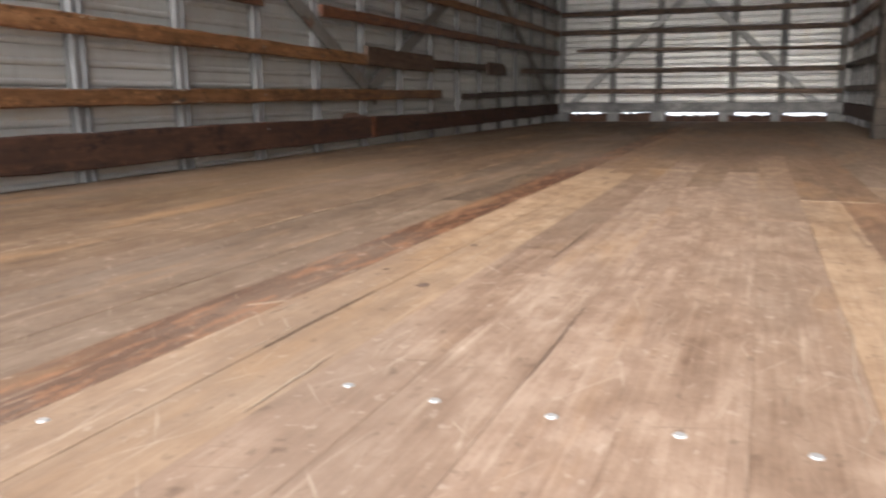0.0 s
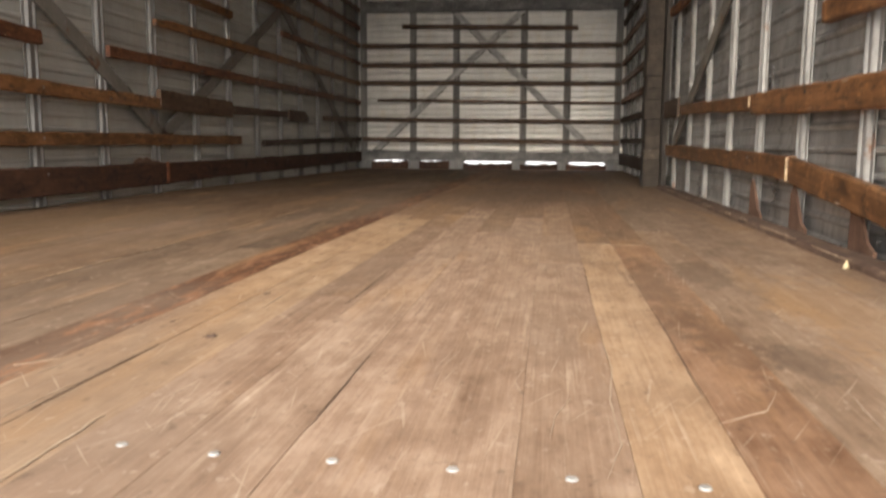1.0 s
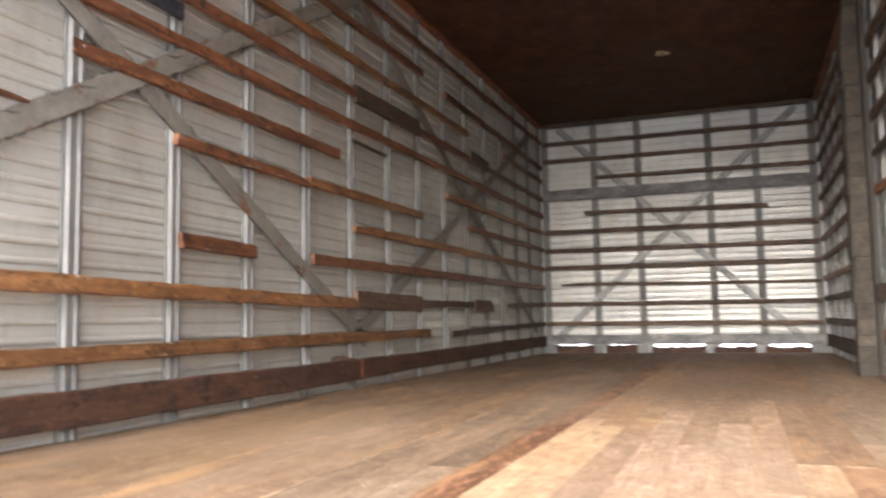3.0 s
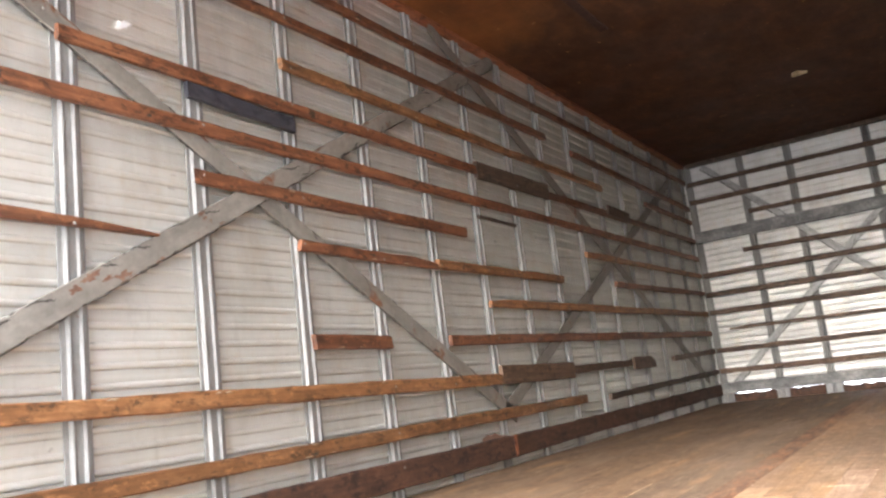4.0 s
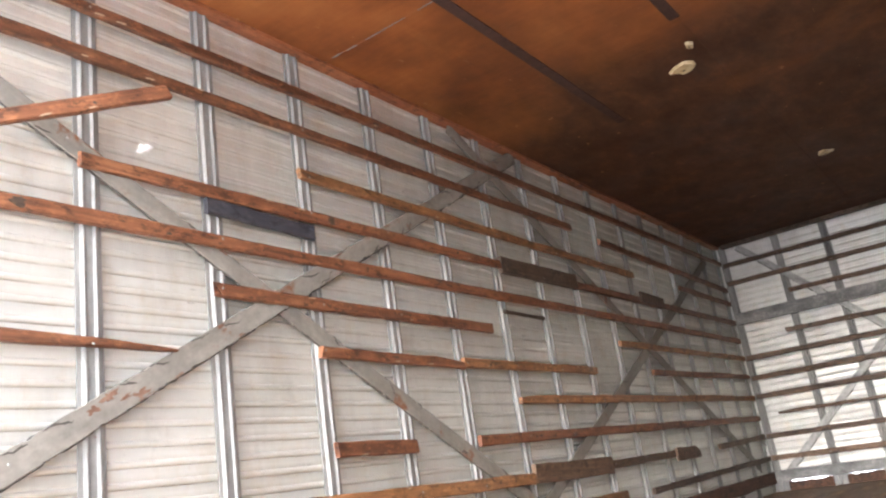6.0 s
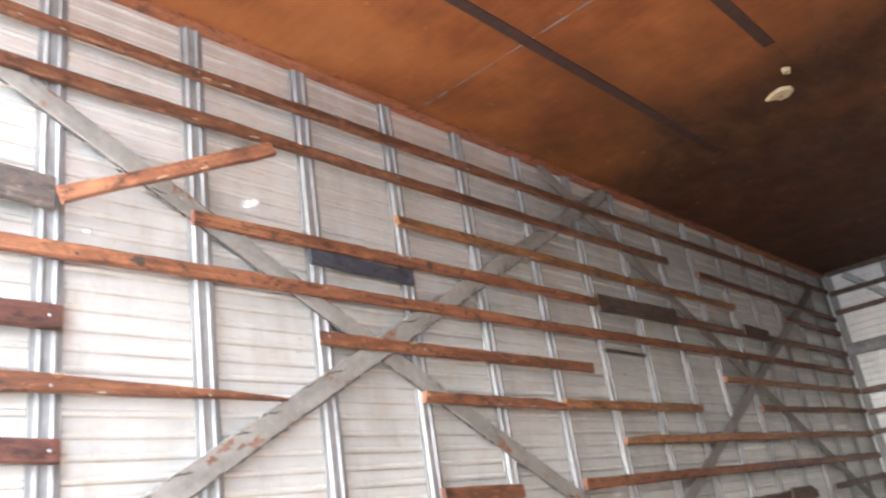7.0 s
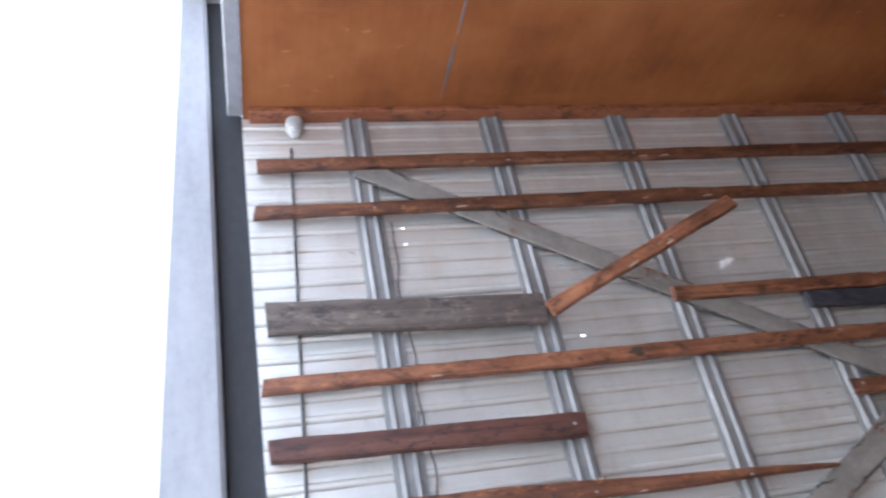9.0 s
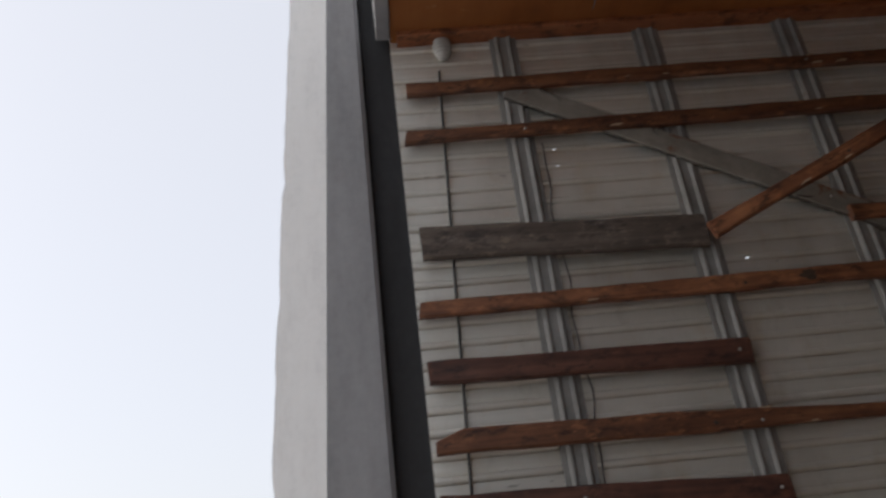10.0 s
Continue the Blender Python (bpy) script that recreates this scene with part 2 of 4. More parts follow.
CABLE = metal_material("black_cable_sheath", (0.02, 0.02, 0.02), (0.03, 0.03, 0.03), (0.05, 0.05, 0.05), 0.6, 0.0)
LENS = metal_material("dull_lamp_lens", (0.3, 0.3, 0.29), (0.4, 0.4, 0.385), (0.5, 0.5, 0.48), 0.4, 0.0)


def floor_material():
    """Worn laminated hardwood; the tone varies from plank to plank."""
    m = Nodes("worn_oak_floor")
    grain = m.noise(m.coords((75, 1.6, 20)), 1.0, 7, 0.72, 0.9)
    fibre = m.noise(m.coords((260, 9, 40)), 1.0, 4, 0.6)
    blotch = m.noise(m.coords((6, 2.2, 5)), 1.0, 5, 0.65)
    wide = m.noise(m.coords((2.2, 0.9, 2), shift=False), 1.0, 5, 0.6)
    scratch = m.noise(m.coords((120, 4, 10)), 1.0, 3, 0.6)
    speck = m.noise(m.coords((70, 45, 60)), 1.0, 3, 0.6)
    mottle = m.noise(m.coords((26, 13, 26)), 1.0, 5, 0.7)
    f = m.math("ADD", m.math("MULTIPLY", grain, 0.18), m.math("MULTIPLY", blotch, 0.26))
    f = m.math("ADD", f, m.math("MULTIPLY", fibre, 0.16))
    f = m.math("ADD", f, m.math("MULTIPLY", mottle, 0.4))
    base = m.ramp(f, [(0.35, (0.145, 0.09, 0.056)), (0.5, (0.3, 0.213, 0.147)), (0.63, (0.455, 0.35, 0.256))])
    tone = m.t.nodes.new("ShaderNodeAttribute")
    tone.attribute_type = "OBJECT"
    tone.attribute_name = "tint"
    base = m.mix(1.0, base, tone.outputs["Color"], "MULTIPLY")
    base = m.mix(m.math("MULTIPLY", m.mask(wide, 0.48, 0.64), 0.6), base, (0.225, 0.165, 0.12))
    warm = m.mask(m.noise(m.coords((9, 1.6, 5)), 1.0, 5, 0.65), 0.55, 0.72)
    base = m.mix(m.math("MULTIPLY", warm, 0.5), base, (0.38, 0.225, 0.105))
    rubbed = m.mask(m.noise(m.coords((5, 2.6, 3), shift=False), 1.0, 6, 0.7, 0.3), 0.5, 0.6)
    base = m.mix(m.math("MULTIPLY", rubbed, 0.2), base, (0.2, 0.135, 0.092))
    base = m.mix(m.math("MULTIPLY", m.mask(scratch, 0.62, 0.74), 0.4), base, (0.55, 0.43, 0.31))
    base = m.mix(m.math("MULTIPLY", m.mask(m.noise(m.coords((40, 2.2, 10)), 1.0, 5, 0.65), 0.62, 0.72), 0.55), base, (0.085, 0.052, 0.034))
    bare = m.t.nodes.new("ShaderNodeAttribute")
    bare.attribute_type = "OBJECT"
    bare.attribute_name = "worn"
    patch = m.mask(m.noise(m.coords((44, 8, 20)), 1.0, 7, 0.8), 0.5, 0.57)
    base = m.mix(m.math("MULTIPLY", m.math("MULTIPLY", patch, bare.outputs["Fac"]), 0.65), base, (0.3, 0.15, 0.078))
    # stains with ragged outlines, soaked in across the joints
    ragged = m.noise(m.coords((30, 18, 9), shift=False), 1.0, 6, 0.75)
    for sx, sy, rx, ry, power, tone_rgb in ((0.296, 1.32, 0.06, 0.17, 0.45, (0.11, 0.072, 0.048)), (0.235, 0.82, 0.045, 0.2, 0.5, (0.12, 0.07, 0.042)),
                                            (0.292, 0.75, 0.04, 0.08, 0.5, (0.1, 0.07, 0.05)), (0.2, 1.15, 0.035, 0.42, 0.5, (0.125, 0.075, 0.045)),
                                            (-1.25, 1.9, 0.3, 0.8, 0.35, (0.2, 0.125, 0.06)), (0.42, 1.0, 0.1, 0.35, 0.4, (0.33, 0.2, 0.1)),
                                            (-0.1, 3.4, 0.5, 0.7, 0.35, (0.09, 0.065, 0.05)), (-0.95, 3.8, 0.4, 0.6, 0.35, (0.11, 0.075, 0.05))):
        place = m.t.nodes.new("ShaderNodeMapping")
        place.inputs["Location"].default_value = (-sx / rx, -sy / ry, 0)
        place.inputs["Scale"].default_value = (1 / rx, 1 / ry, 0)
        m.link(m.coord.outputs["Object"], place.inputs["Vector"])
        far = m.t.nodes.new("ShaderNodeVectorMath")
        far.operation = "LENGTH"
        m.link(place.outputs[0], far.inputs[0])
        spot = m.mask(m.math("ADD", far.outputs["Value"], m.math("MULTIPLY", ragged, 3.4)), 2.6, 2.3)
        base = m.mix(m.math("MULTIPLY", spot, power), base, tone_rgb)
    # scratches from dragged loads, across the grain
    for turn, sc in ((28, 6.0), (-41, 9.0), (74, 7.0), (8, 5.0), (-12, 6.0)):
        mp = m.t.nodes.new("ShaderNodeMapping")
        mp.inputs["Rotation"].default_value = (0, 0, radians(turn))
        m.link(m.coord.outputs["Object"], mp.inputs["Vector"])
        st = m.t.nodes.new("ShaderNodeMapping")
        st.inputs["Scale"].default_value = (210, sc, 1)
        m.link(mp.outputs[0], st.inputs["Vector"])
        line = m.mask(m.noise(st.outputs[0], 1.0, 2, 0.5), 0.68, 0.75)
        base = m.mix(m.math("MULTIPLY", line, 0.35), base, (0.52, 0.42, 0.31) if turn != 74 else (0.11, 0.07, 0.045))
    base = m.mix(m.math("MULTIPLY", m.mask(speck, 0.62, 0.72), 0.4), base, (0.07, 0.045, 0.03))
    base = m.mix(m.math("MULTIPLY", m.mask(speck, 0.37, 0.29), 0.28), base, (0.58, 0.47, 0.36))
    m.bump(m.math("ADD", grain, m.math("ADD", scratch, fibre)), 0.4, 0.002)
    return m.finish(base, m.mask(blotch, -0.9, 1.0), 0.0, 0.2)


FLOOR = floor_material()


def ceiling_material():
    m = Nodes("red_brown_plywood")
    grain = m.noise(m.coords((4, 40, 4)), 1.0, 5, 0.6, 0.5)
    blotch = m.noise(m.coords((1.5, 1.5, 1.5)), 1.6, 5, 0.6)
    col = m.ramp(m.math("ADD", m.math("MULTIPLY", grain, 0.14), m.math("MULTIPLY", blotch, 0.86)),
                 [(0.3, (0.13, 0.04, 0.016)), (0.5, (0.255, 0.09, 0.028)), (0.7, (0.35, 0.14, 0.047))])
    soot = m.mask(m.noise(m.coords((0.9, 0.6, 1)), 1.3, 5, 0.6, 0.4), 0.55, 0.7)
    col = m.mix(m.math("MULTIPLY", soot, 0.18), col, (0.045, 0.022, 0.013))
    streak = m.mask(m.noise(m.coords((5, 0.8, 2)), 1.2, 5, 0.65), 0.58, 0.72)
    col = m.mix(m.math("MULTIPLY", streak, 0.5), col, (0.30, 0.125, 0.04))
    scuff = m.mask(m.noise(m.coords((9, 5, 3)), 1.6, 4, 0.65), 0.68, 0.75)
    col = m.mix(m.math("MULTIPLY", scuff, 0.6), col, (0.42, 0.24, 0.12))
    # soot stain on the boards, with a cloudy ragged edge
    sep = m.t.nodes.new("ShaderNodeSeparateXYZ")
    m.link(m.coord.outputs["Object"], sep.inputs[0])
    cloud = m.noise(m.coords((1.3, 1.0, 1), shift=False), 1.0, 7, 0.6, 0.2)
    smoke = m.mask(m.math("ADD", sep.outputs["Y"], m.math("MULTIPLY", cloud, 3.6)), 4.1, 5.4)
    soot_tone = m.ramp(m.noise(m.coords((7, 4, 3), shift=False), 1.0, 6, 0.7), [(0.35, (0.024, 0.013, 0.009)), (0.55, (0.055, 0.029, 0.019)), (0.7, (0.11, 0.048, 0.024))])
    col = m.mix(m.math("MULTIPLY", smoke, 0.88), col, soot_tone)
    rub = m.mask(m.noise(m.coords((22, 9, 4), shift=False), 1.0, 4, 0.6, 0.4), 0.68, 0.74)
    col = m.mix(m.math("MULTIPLY", rub, 0.55), col, (0.42, 0.22, 0.09))
    m.bump(grain, 0.2, 0.001)
    return m.finish(col, m.mask(blotch, -0.8, 1.2), 0.0, 0.15)


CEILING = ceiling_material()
TAPE = metal_material("faded_tape", (0.09, 0.085, 0.09), (0.15, 0.145, 0.15), (0.23, 0.23, 0.24), 0.7, 0.0)
SEAM = metal_material("dark_seam_strip", (0.028, 0.012, 0.009), (0.045, 0.02, 0.014), (0.07, 0.03, 0.02), 0.95, 0.0)
TRIM = slat_material("ceiling_trim_wood", (0.13, 0.042, 0.017), (0.22, 0.075, 0.03), (0.30, 0.115, 0.05), 0.55)


def ground_material():
    m = Nodes("pale_concrete_yard")
    n = m.noise(m.coords((1, 1, 1)), 0.8, 6, 0.65)
    col = m.ramp(n, [(0.3, (0.44, 0.43, 0.415)), (0.7, (0.58, 0.57, 0.55))])
    m.bump(m.noise(m.coords((1, 1, 1)), 60, 3, 0.6), 0.4, 0.004)
    return m.finish(col, 0.85)


GROUND = ground_material()


# ---- mesh helpers ----
def mesh_object(name, bm, material, smooth=False):
    me = bpy.data.meshes.new(name)
    bm.normal_update()
    bm.to_mesh(me)
    bm.free()
    me.materials.append(material)
    if smooth:
        for p in me.polygons:
            p.use_smooth = True
    return new(name, me)


def part(name, bm, material, parent, label=""):
    ob = mesh_object(name, bm, material)
    ob.parent = parent
    return tagged(ob, label)


def box_bm(x0, x1, y0, y1, z0, z1, bevel=0.0):
    bm = bmesh.new()
    bmesh.ops.create_cube(bm, size=1.0)
    for v in bm.verts:
        v.co = Vector(((x0 + x1) / 2 + v.co.x * (x1 - x0), (y0 + y1) / 2 + v.co.y * (y1 - y0), (z0 + z1) / 2 + v.co.z * (z1 - z0)))
    if bevel:
        bmesh.ops.bevel(bm, geom=list(bm.edges), offset=bevel, segments=1, affect="EDGES")
    return bm


def add_box(bm, x0, x1, y0, y1, z0, z1):
    vs = [bm.verts.new((x, y, z)) for x in (x0, x1) for y in (y0, y1) for z in (z0, z1)]
    for f in ((0, 1, 3, 2), (4, 6, 7, 5), (0, 4, 5, 1), (2, 3, 7, 6), (0, 2, 6, 4), (1, 5, 7, 3)):
        bm.faces.new([vs[i] for i in f])


def sweep(bm, sections, cap=True):
    """Joins closed rings of equal count into a tube."""
    rings = [[bm.verts.new(c) for c in s] for s in sections]
    n = len(rings[0])
    for a, b in zip(rings, rings[1:]):
        for i in range(n):
            bm.faces.new((a[i], a[(i + 1) % n], b[(i + 1) % n], b[i]))
    if cap:
        bm.faces.new(list(reversed(rings[0])))
        bm.faces.new(rings[-1])
    return rings


def plank_bm(length, height, thick, rng, ends=("square", "square"), rough=0.002):
    """A worn board along y, its back at x = 0 and its face at x = thick; an end may taper to a point or be splintered."""
    bm = bmesh.new()
    n = max(4, int(length / 0.06))
    stations = [length * (i / n - 0.5) for i in range(n + 1)]
    sections = []
    wob = [rng.uniform(-rough, rough) for _ in range(4)]
    for i, y in enumerate(stations):
        wob = [0.6 * w + rng.uniform(-rough, rough) for w in wob]
        top, bot = height / 2 + wob[0], -height / 2 + wob[1]
        f = thick + 0.4 * wob[2]
        for end, d in ((0, y + length / 2), (1, length / 2 - y)):
            if ends[end] == "taper" and d < 0.85:
                k = 0.12 + 0.88 * (d / 0.85) ** 0.8
                top, bot = bot + (top - bot) * (0.35 + 0.65 * k), bot + (top - bot) * 0.33 * (1 - k)
            if ends[end] == "round" and d < 0.05:
                top -= height * 0.45 * (1 - d / 0.05)
            if ends[end] == "thin" and d < 0.16:
                top -= height * 0.3 * (1 - d / 0.16)
        c = min(0.004, thick * 0.25)
        sections.append([(0, y, bot + c), (c * 0.5, y, bot), (f - c, y, bot), (f, y, bot + c),
                         (f, y, top - c), (f - c, y, top), (c * 0.5, y, top), (0, y, top - c)])
    for end in (0, 1):
        idx = 0 if end == 0 else -1
        if ends[end] == "square":
            tilt = rng.uniform(-0.004, 0.004)
            sections[idx] = [(x, y + tilt * (1 if z > 0 else -1), z) for x, y, z in sections[idx]]
        elif ends[end] == "splinter":
            s = 1 if end == 0 else -1
            sections[idx] = [(x, y + s * rng.uniform(-0.035, 0.03), z) for x, y, z in sections[idx]]
    sweep(bm, sections)
    return bm


def screw_bm(r=0.0048, h=0.003):
    bm = bmesh.new()
    bmesh.ops.create_cone(bm, segments=10, radius1=r, radius2=r * 0.7, depth=h, cap_ends=True)
    bmesh.ops.rotate(bm, verts=bm.verts, matrix=Matrix.Rotation(radians(90), 3, "Y"))
    return bm


SCREW_ME = bpy.data.meshes.new("screw")
_b = screw_bm(0.004, 0.0026)
_b.to_mesh(SCREW_ME)
_b.free()
SCREW_ME.materials.append(SCREW_DULL)

def blob_bm(rx, ry, seed, thick=0.004, n=11, least=0.45):
    """A ragged flat flake in the x-y plane."""
    rng = random.Random(seed)
    bm = bmesh.new()
    ring = []
    for i in range(n):
        a = 2 * math.pi * i / n
        r = rng.uniform(least, 1.2)
        ring.append((rx * r * math.cos(a), ry * r * math.sin(a)))
    sweep(bm, [[(x, y, 0) for x, y in ring], [(x * 0.9, y * 0.9, thick) for x, y in ring]])
    return bm


def flake_mesh(name, rx, ry, seed, material):
    me = bpy.data.meshes.new(name)
    shape = blob_bm(rx, ry, seed, 0.0026, 13, 0.3)
    shape.normal_update()
    shape.to_mesh(me)
    shape.free()
    me.materials.append(material)
    return me


EDGE_CHIPS = [flake_mesh("edge_chip", 0.0026 + 0.0006 * i, 0.009 + 0.004 * i, 40 + i, SCRATCH) for i in range(4)]
DARK_SPOTS = [flake_mesh("dark_spot", 0.005 + 0.001 * i, 0.007 + 0.006 * i, 60 + i, TAR) for i in range(3)]
SLAT_T = 0.021


def on_wall(wall, a, z, out=0.003):
    """A pose on a wall: local x points into the room, local y runs along the wall."""
    if wall == "left":
        return pose(XL + out, a, z, 0, 0, 0)
    if wall == "right":
        return pose(XR - out, a, z, 0, 0, 180)
    return pose(a, YF - out, z, 0, 0, -90)


def slat(wall, a0, a1, z0, z1, label, height=0.041, mat=None, ends=("square", "square"), thick=SLAT_T, out=0.003,
         category="wooden slat", name="wooden_slat", screws=True, posts=None, group=None):
    """A batten screwed on the posts from a0 to a1 along the wall, with its height z0 at a0 and z1 at a1."""
    rng = random.Random(int(abs(a0) * 1000 + z0 * 7919 + a1 * 31))
    mat = mat or SLAT_RED
    length = math.hypot(a1 - a0, z1 - z0)
    e = ends if wall != "right" else (ends[1], ends[0])
    ob = mesh_object(name, plank_bm(length, height, thick, rng, e), mat)
    m = on_wall(wall, (a0 + a1) / 2, (z0 + z1) / 2, out)
    slope = math.degrees(math.atan2(z1 - z0, a1 - a0)) * (-1 if wall == "right" else 1)
    ob.matrix_world = m @ pose(0, 0, 0, slope, 0, 0)
    tagged(ob, label, category, group or ("slats on the %s wall" % wall))
    if screws:
        for p in (posts if posts is not None else [Y0 + PITCH * k for k in range(17)]):
            if a0 + 0.01 < p < a1 - 0.01 and rng.random() < 0.55:
                loc = (p - (a0 + a1) / 2) * (-1 if wall == "right" else 1)
                s = new("screw", SCREW_ME)
                s.parent = ob
                s.matrix_basis = pose(thick + 0.0015, loc + rng.uniform(-0.012, 0.012), rng.uniform(-0.3, 0.3) * height)
    if mat in (SLAT_RED, SLAT_TAN) and height > 0.035:
        wear = random.Random(int(a1 * 613 + z0 * 2711))
        reach = length / 2 - (0.9 if "taper" in ends else 0.12)
        for _ in range(int(1.5 + length * 1.3)):
            ob_chip = new("edge_chip", wear.choice(EDGE_CHIPS))
            ob_chip.parent = ob
            ob_chip.matrix_basis = pose(thick - 0.001, wear.uniform(-reach, reach), wear.choice((-1, 1)) * (height / 2 - 0.006)) @ pose(0, 0, 0, 0, 90, 0)
        for _ in range(int(0.6 + length * 0.7)):
            spot = new("dark_spot", wear.choice(DARK_SPOTS))
            spot.parent = ob
            spot.matrix_basis = pose(thick - 0.0012, wear.uniform(-reach, reach), wear.uniform(-0.32, 0.32) * height) @ pose(0, 0, 0, 0, 90, 0)
    return ob


# ---- ground outside and the box's shell ----
bm = bmesh.new()
bmesh.ops.create_grid(bm, x_segments=8, y_segments=8, size=400)
ground = mesh_object("ground", bm, GROUND)
ground.location = (0, 0, -1.15)
tagged(ground, "pale worn concrete yard round the trailer", "ground", kind="structure")

# floor bed under the planks, with the steel rear sill
floor = mesh_object("floor", box_bm(-1.72, 0.72, -0.12, 6.98, -0.12, -0.03), RUST)
tagged(floor, "worn laminated hardwood floor of an empty trailer", "floor", kind="structure")
sill = mesh_object("rear_sill", box_bm(-1.75, 0.75, -0.24, -0.125, -0.2, -0.012, 0.006), STEEL)
tagged(sill, "scuffed grey steel sill at the open rear end", "sill", kind="structure")

# ceiling with plywood joints, dark seam strips and wooden edge trim
bm = bmesh.new()
joints = [0.062, 0.62, 2.15, 3.62, 5.1, 6.98]
for a, b in zip(joints, joints[1:]):
    for x0, x1 in ((-1.72, -0.5005), (-0.4995, 0.72)):
        add_box(bm, x0, x1, a + 0.0004, b - 0.0004, H, H + 0.02)
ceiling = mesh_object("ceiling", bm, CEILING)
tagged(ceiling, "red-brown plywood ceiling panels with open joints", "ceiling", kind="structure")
roof = mesh_object("roof", box_bm(-1.78, 0.78, 0.064, 7.0, H + 0.024, H + 0.06), FLAKE)
tagged(roof, "thin sheet roof above the plywood ceiling", "roof", kind="structure")


def seam(x0, x1, y0, y1, z0, mat, label):
    ob = mesh_object("ceiling_trim", box_bm(x0, x1, y0, y1, z0, H - 0.0005, 0.0015), mat)
    return tagged(ob, label, "ceiling strip", kind="structure")


seam(-1.082, -1.038, 0.9, 3.70, H - 0.006, SEAM, "dark strip over a lengthwise ceiling joint")
seam(-0.53, -0.486, 0.7, 2.97, H - 0.006, SEAM, "short dark strip over a lengthwise ceiling joint")
seam(-1.655, -1.603, 0.08, 6.90, H - 0.017, TRIM, "reddish wooden trim along the ceiling edge")
seam(0.603, 0.655, 0.08, 6.90, H - 0.017, TRIM, "reddish wooden trim along the ceiling edge")
seam(-1.58, 0.58, 6.84, 6.9, H - 0.03, SLAT_DARK, "dark wooden trim above the front wall")
for y in (0.62, 2.15):
    bm, tape, x = bmesh.new(), random.Random(int(y * 100)), -1.57
    while x < 0.5:
        end = min(0.57, x + tape.uniform(0.05, 0.22))
        w0, w1, dy = tape.uniform(0.0015, 0.005), tape.uniform(0.0015, 0.005), tape.uniform(-0.003, 0.003)
        sweep(bm, [[(px, y + dy - w, H - 0.0004), (px, y + dy + w, H - 0.0004), (px, y + dy + w * 0.8, H - 0.0022), (px, y + dy - w * 0.8, H - 0.0022)]
                   for px, w in ((x, w0 * 0.4), (x * 0.7 + end * 0.3, w0), (x * 0.3 + end * 0.7, w1), (end, w1 * 0.4))])
        x = end + tape.uniform(0.005, 0.07)
    ob = mesh_object("ceiling_trim", bm, TAPE)
    tagged(ob, "flaking blue-grey tape over a cross joint of the ceiling", "ceiling strip", kind="structure")


# ---- corrugated wall panels and posts ----
def corrugation(z0, z1, deep=1.0):
    """Points (depth, z) of the sheet: flat strips and narrow round-edged ribs, two inches apart, with a tight crease on both sides of a rib."""
    pts = [(0.0, z0)]
    z = 0.0475 + 0.0506 * math.ceil((z0 + 0.006 - 0.0475) / 0.0506)
    while z + 0.03 < z1:
        pts += [(0.0, z - 0.0022), (-0.0035, z - 0.0012), (0.0002, z), (0.0022, z + 0.0014), (0.0043, z + 0.0034), (0.0055, z + 0.0058), (0.006, z + 0.0085),
                (0.0056, z + 0.0112), (0.0044, z + 0.0138), (0.0022, z + 0.0162), (0.0002, z + 0.0176), (-0.0012, z + 0.0182), (0.0, z + 0.0192), (0.001, z + 0.027), (0.0, z + 0.037)]
        z += 0.0506
    pts.append((0.0, z1))
    return [(d * deep, z) for d, z in pts]


def panel_bm(length, z0, z1, cols=None, holes=(), deep=1.0):
    """A ribbed sheet along y with real thickness; holes are (column, row) cells left open."""
    bm = bmesh.new()
    cols = cols or [0.0, length]
    pts = corrugation(z0, z1, deep)
    front = [[bm.verts.new((d, c - length / 2, z)) for d, z in pts] for c in cols]
    back = [[bm.verts.new((d - 0.004, c - length / 2, z)) for d, z in pts] for c in cols]
    for i in range(len(cols) - 1):
        for j in range(len(pts) - 1):
            if (i, j) in holes:
                continue
            bm.faces.new((front[i][j], front[i + 1][j], front[i + 1][j + 1], front[i][j + 1]))
            bm.faces.new((back[i][j], back[i][j + 1], back[i + 1][j + 1], back[i + 1][j]))
    return bm


def post_bm(height, width=0.046, depth=0.014):
    """A hat-section post with two rounded ridges and side flanges, its base plane at x = -depth."""
    w = width / 2
    half = [(-depth, w + 0.014), (-depth + 0.003, w + 0.014), (-depth + 0.003, w + 0.001), (-0.004, w - 0.0005), (-0.001, w - 0.003), (0, w - 0.006),
            (-0.001, w - 0.0094), (-0.0032, w - 0.0116), (-0.0052, w - 0.0128), (-0.006, w - 0.0152)]
    prof = [(x, -y) for x, y in half] + half[::-1]
    bm = bmesh.new()
    sweep(bm, [[(x, y, 0) for x, y in prof], [(x, y, height * 0.5) for x, y in prof], [(x, y, height) for x, y in prof]])
    return bm


def post_mesh(material, width=0.046):
    me = bpy.data.meshes.new("post")
    shape = post_bm(H - 0.001, width)
    shape.normal_update()
    shape.to_mesh(me)
    shape.free()
    me.materials.append(material)
    return me


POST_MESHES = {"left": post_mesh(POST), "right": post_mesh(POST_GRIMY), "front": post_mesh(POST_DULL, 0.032)}


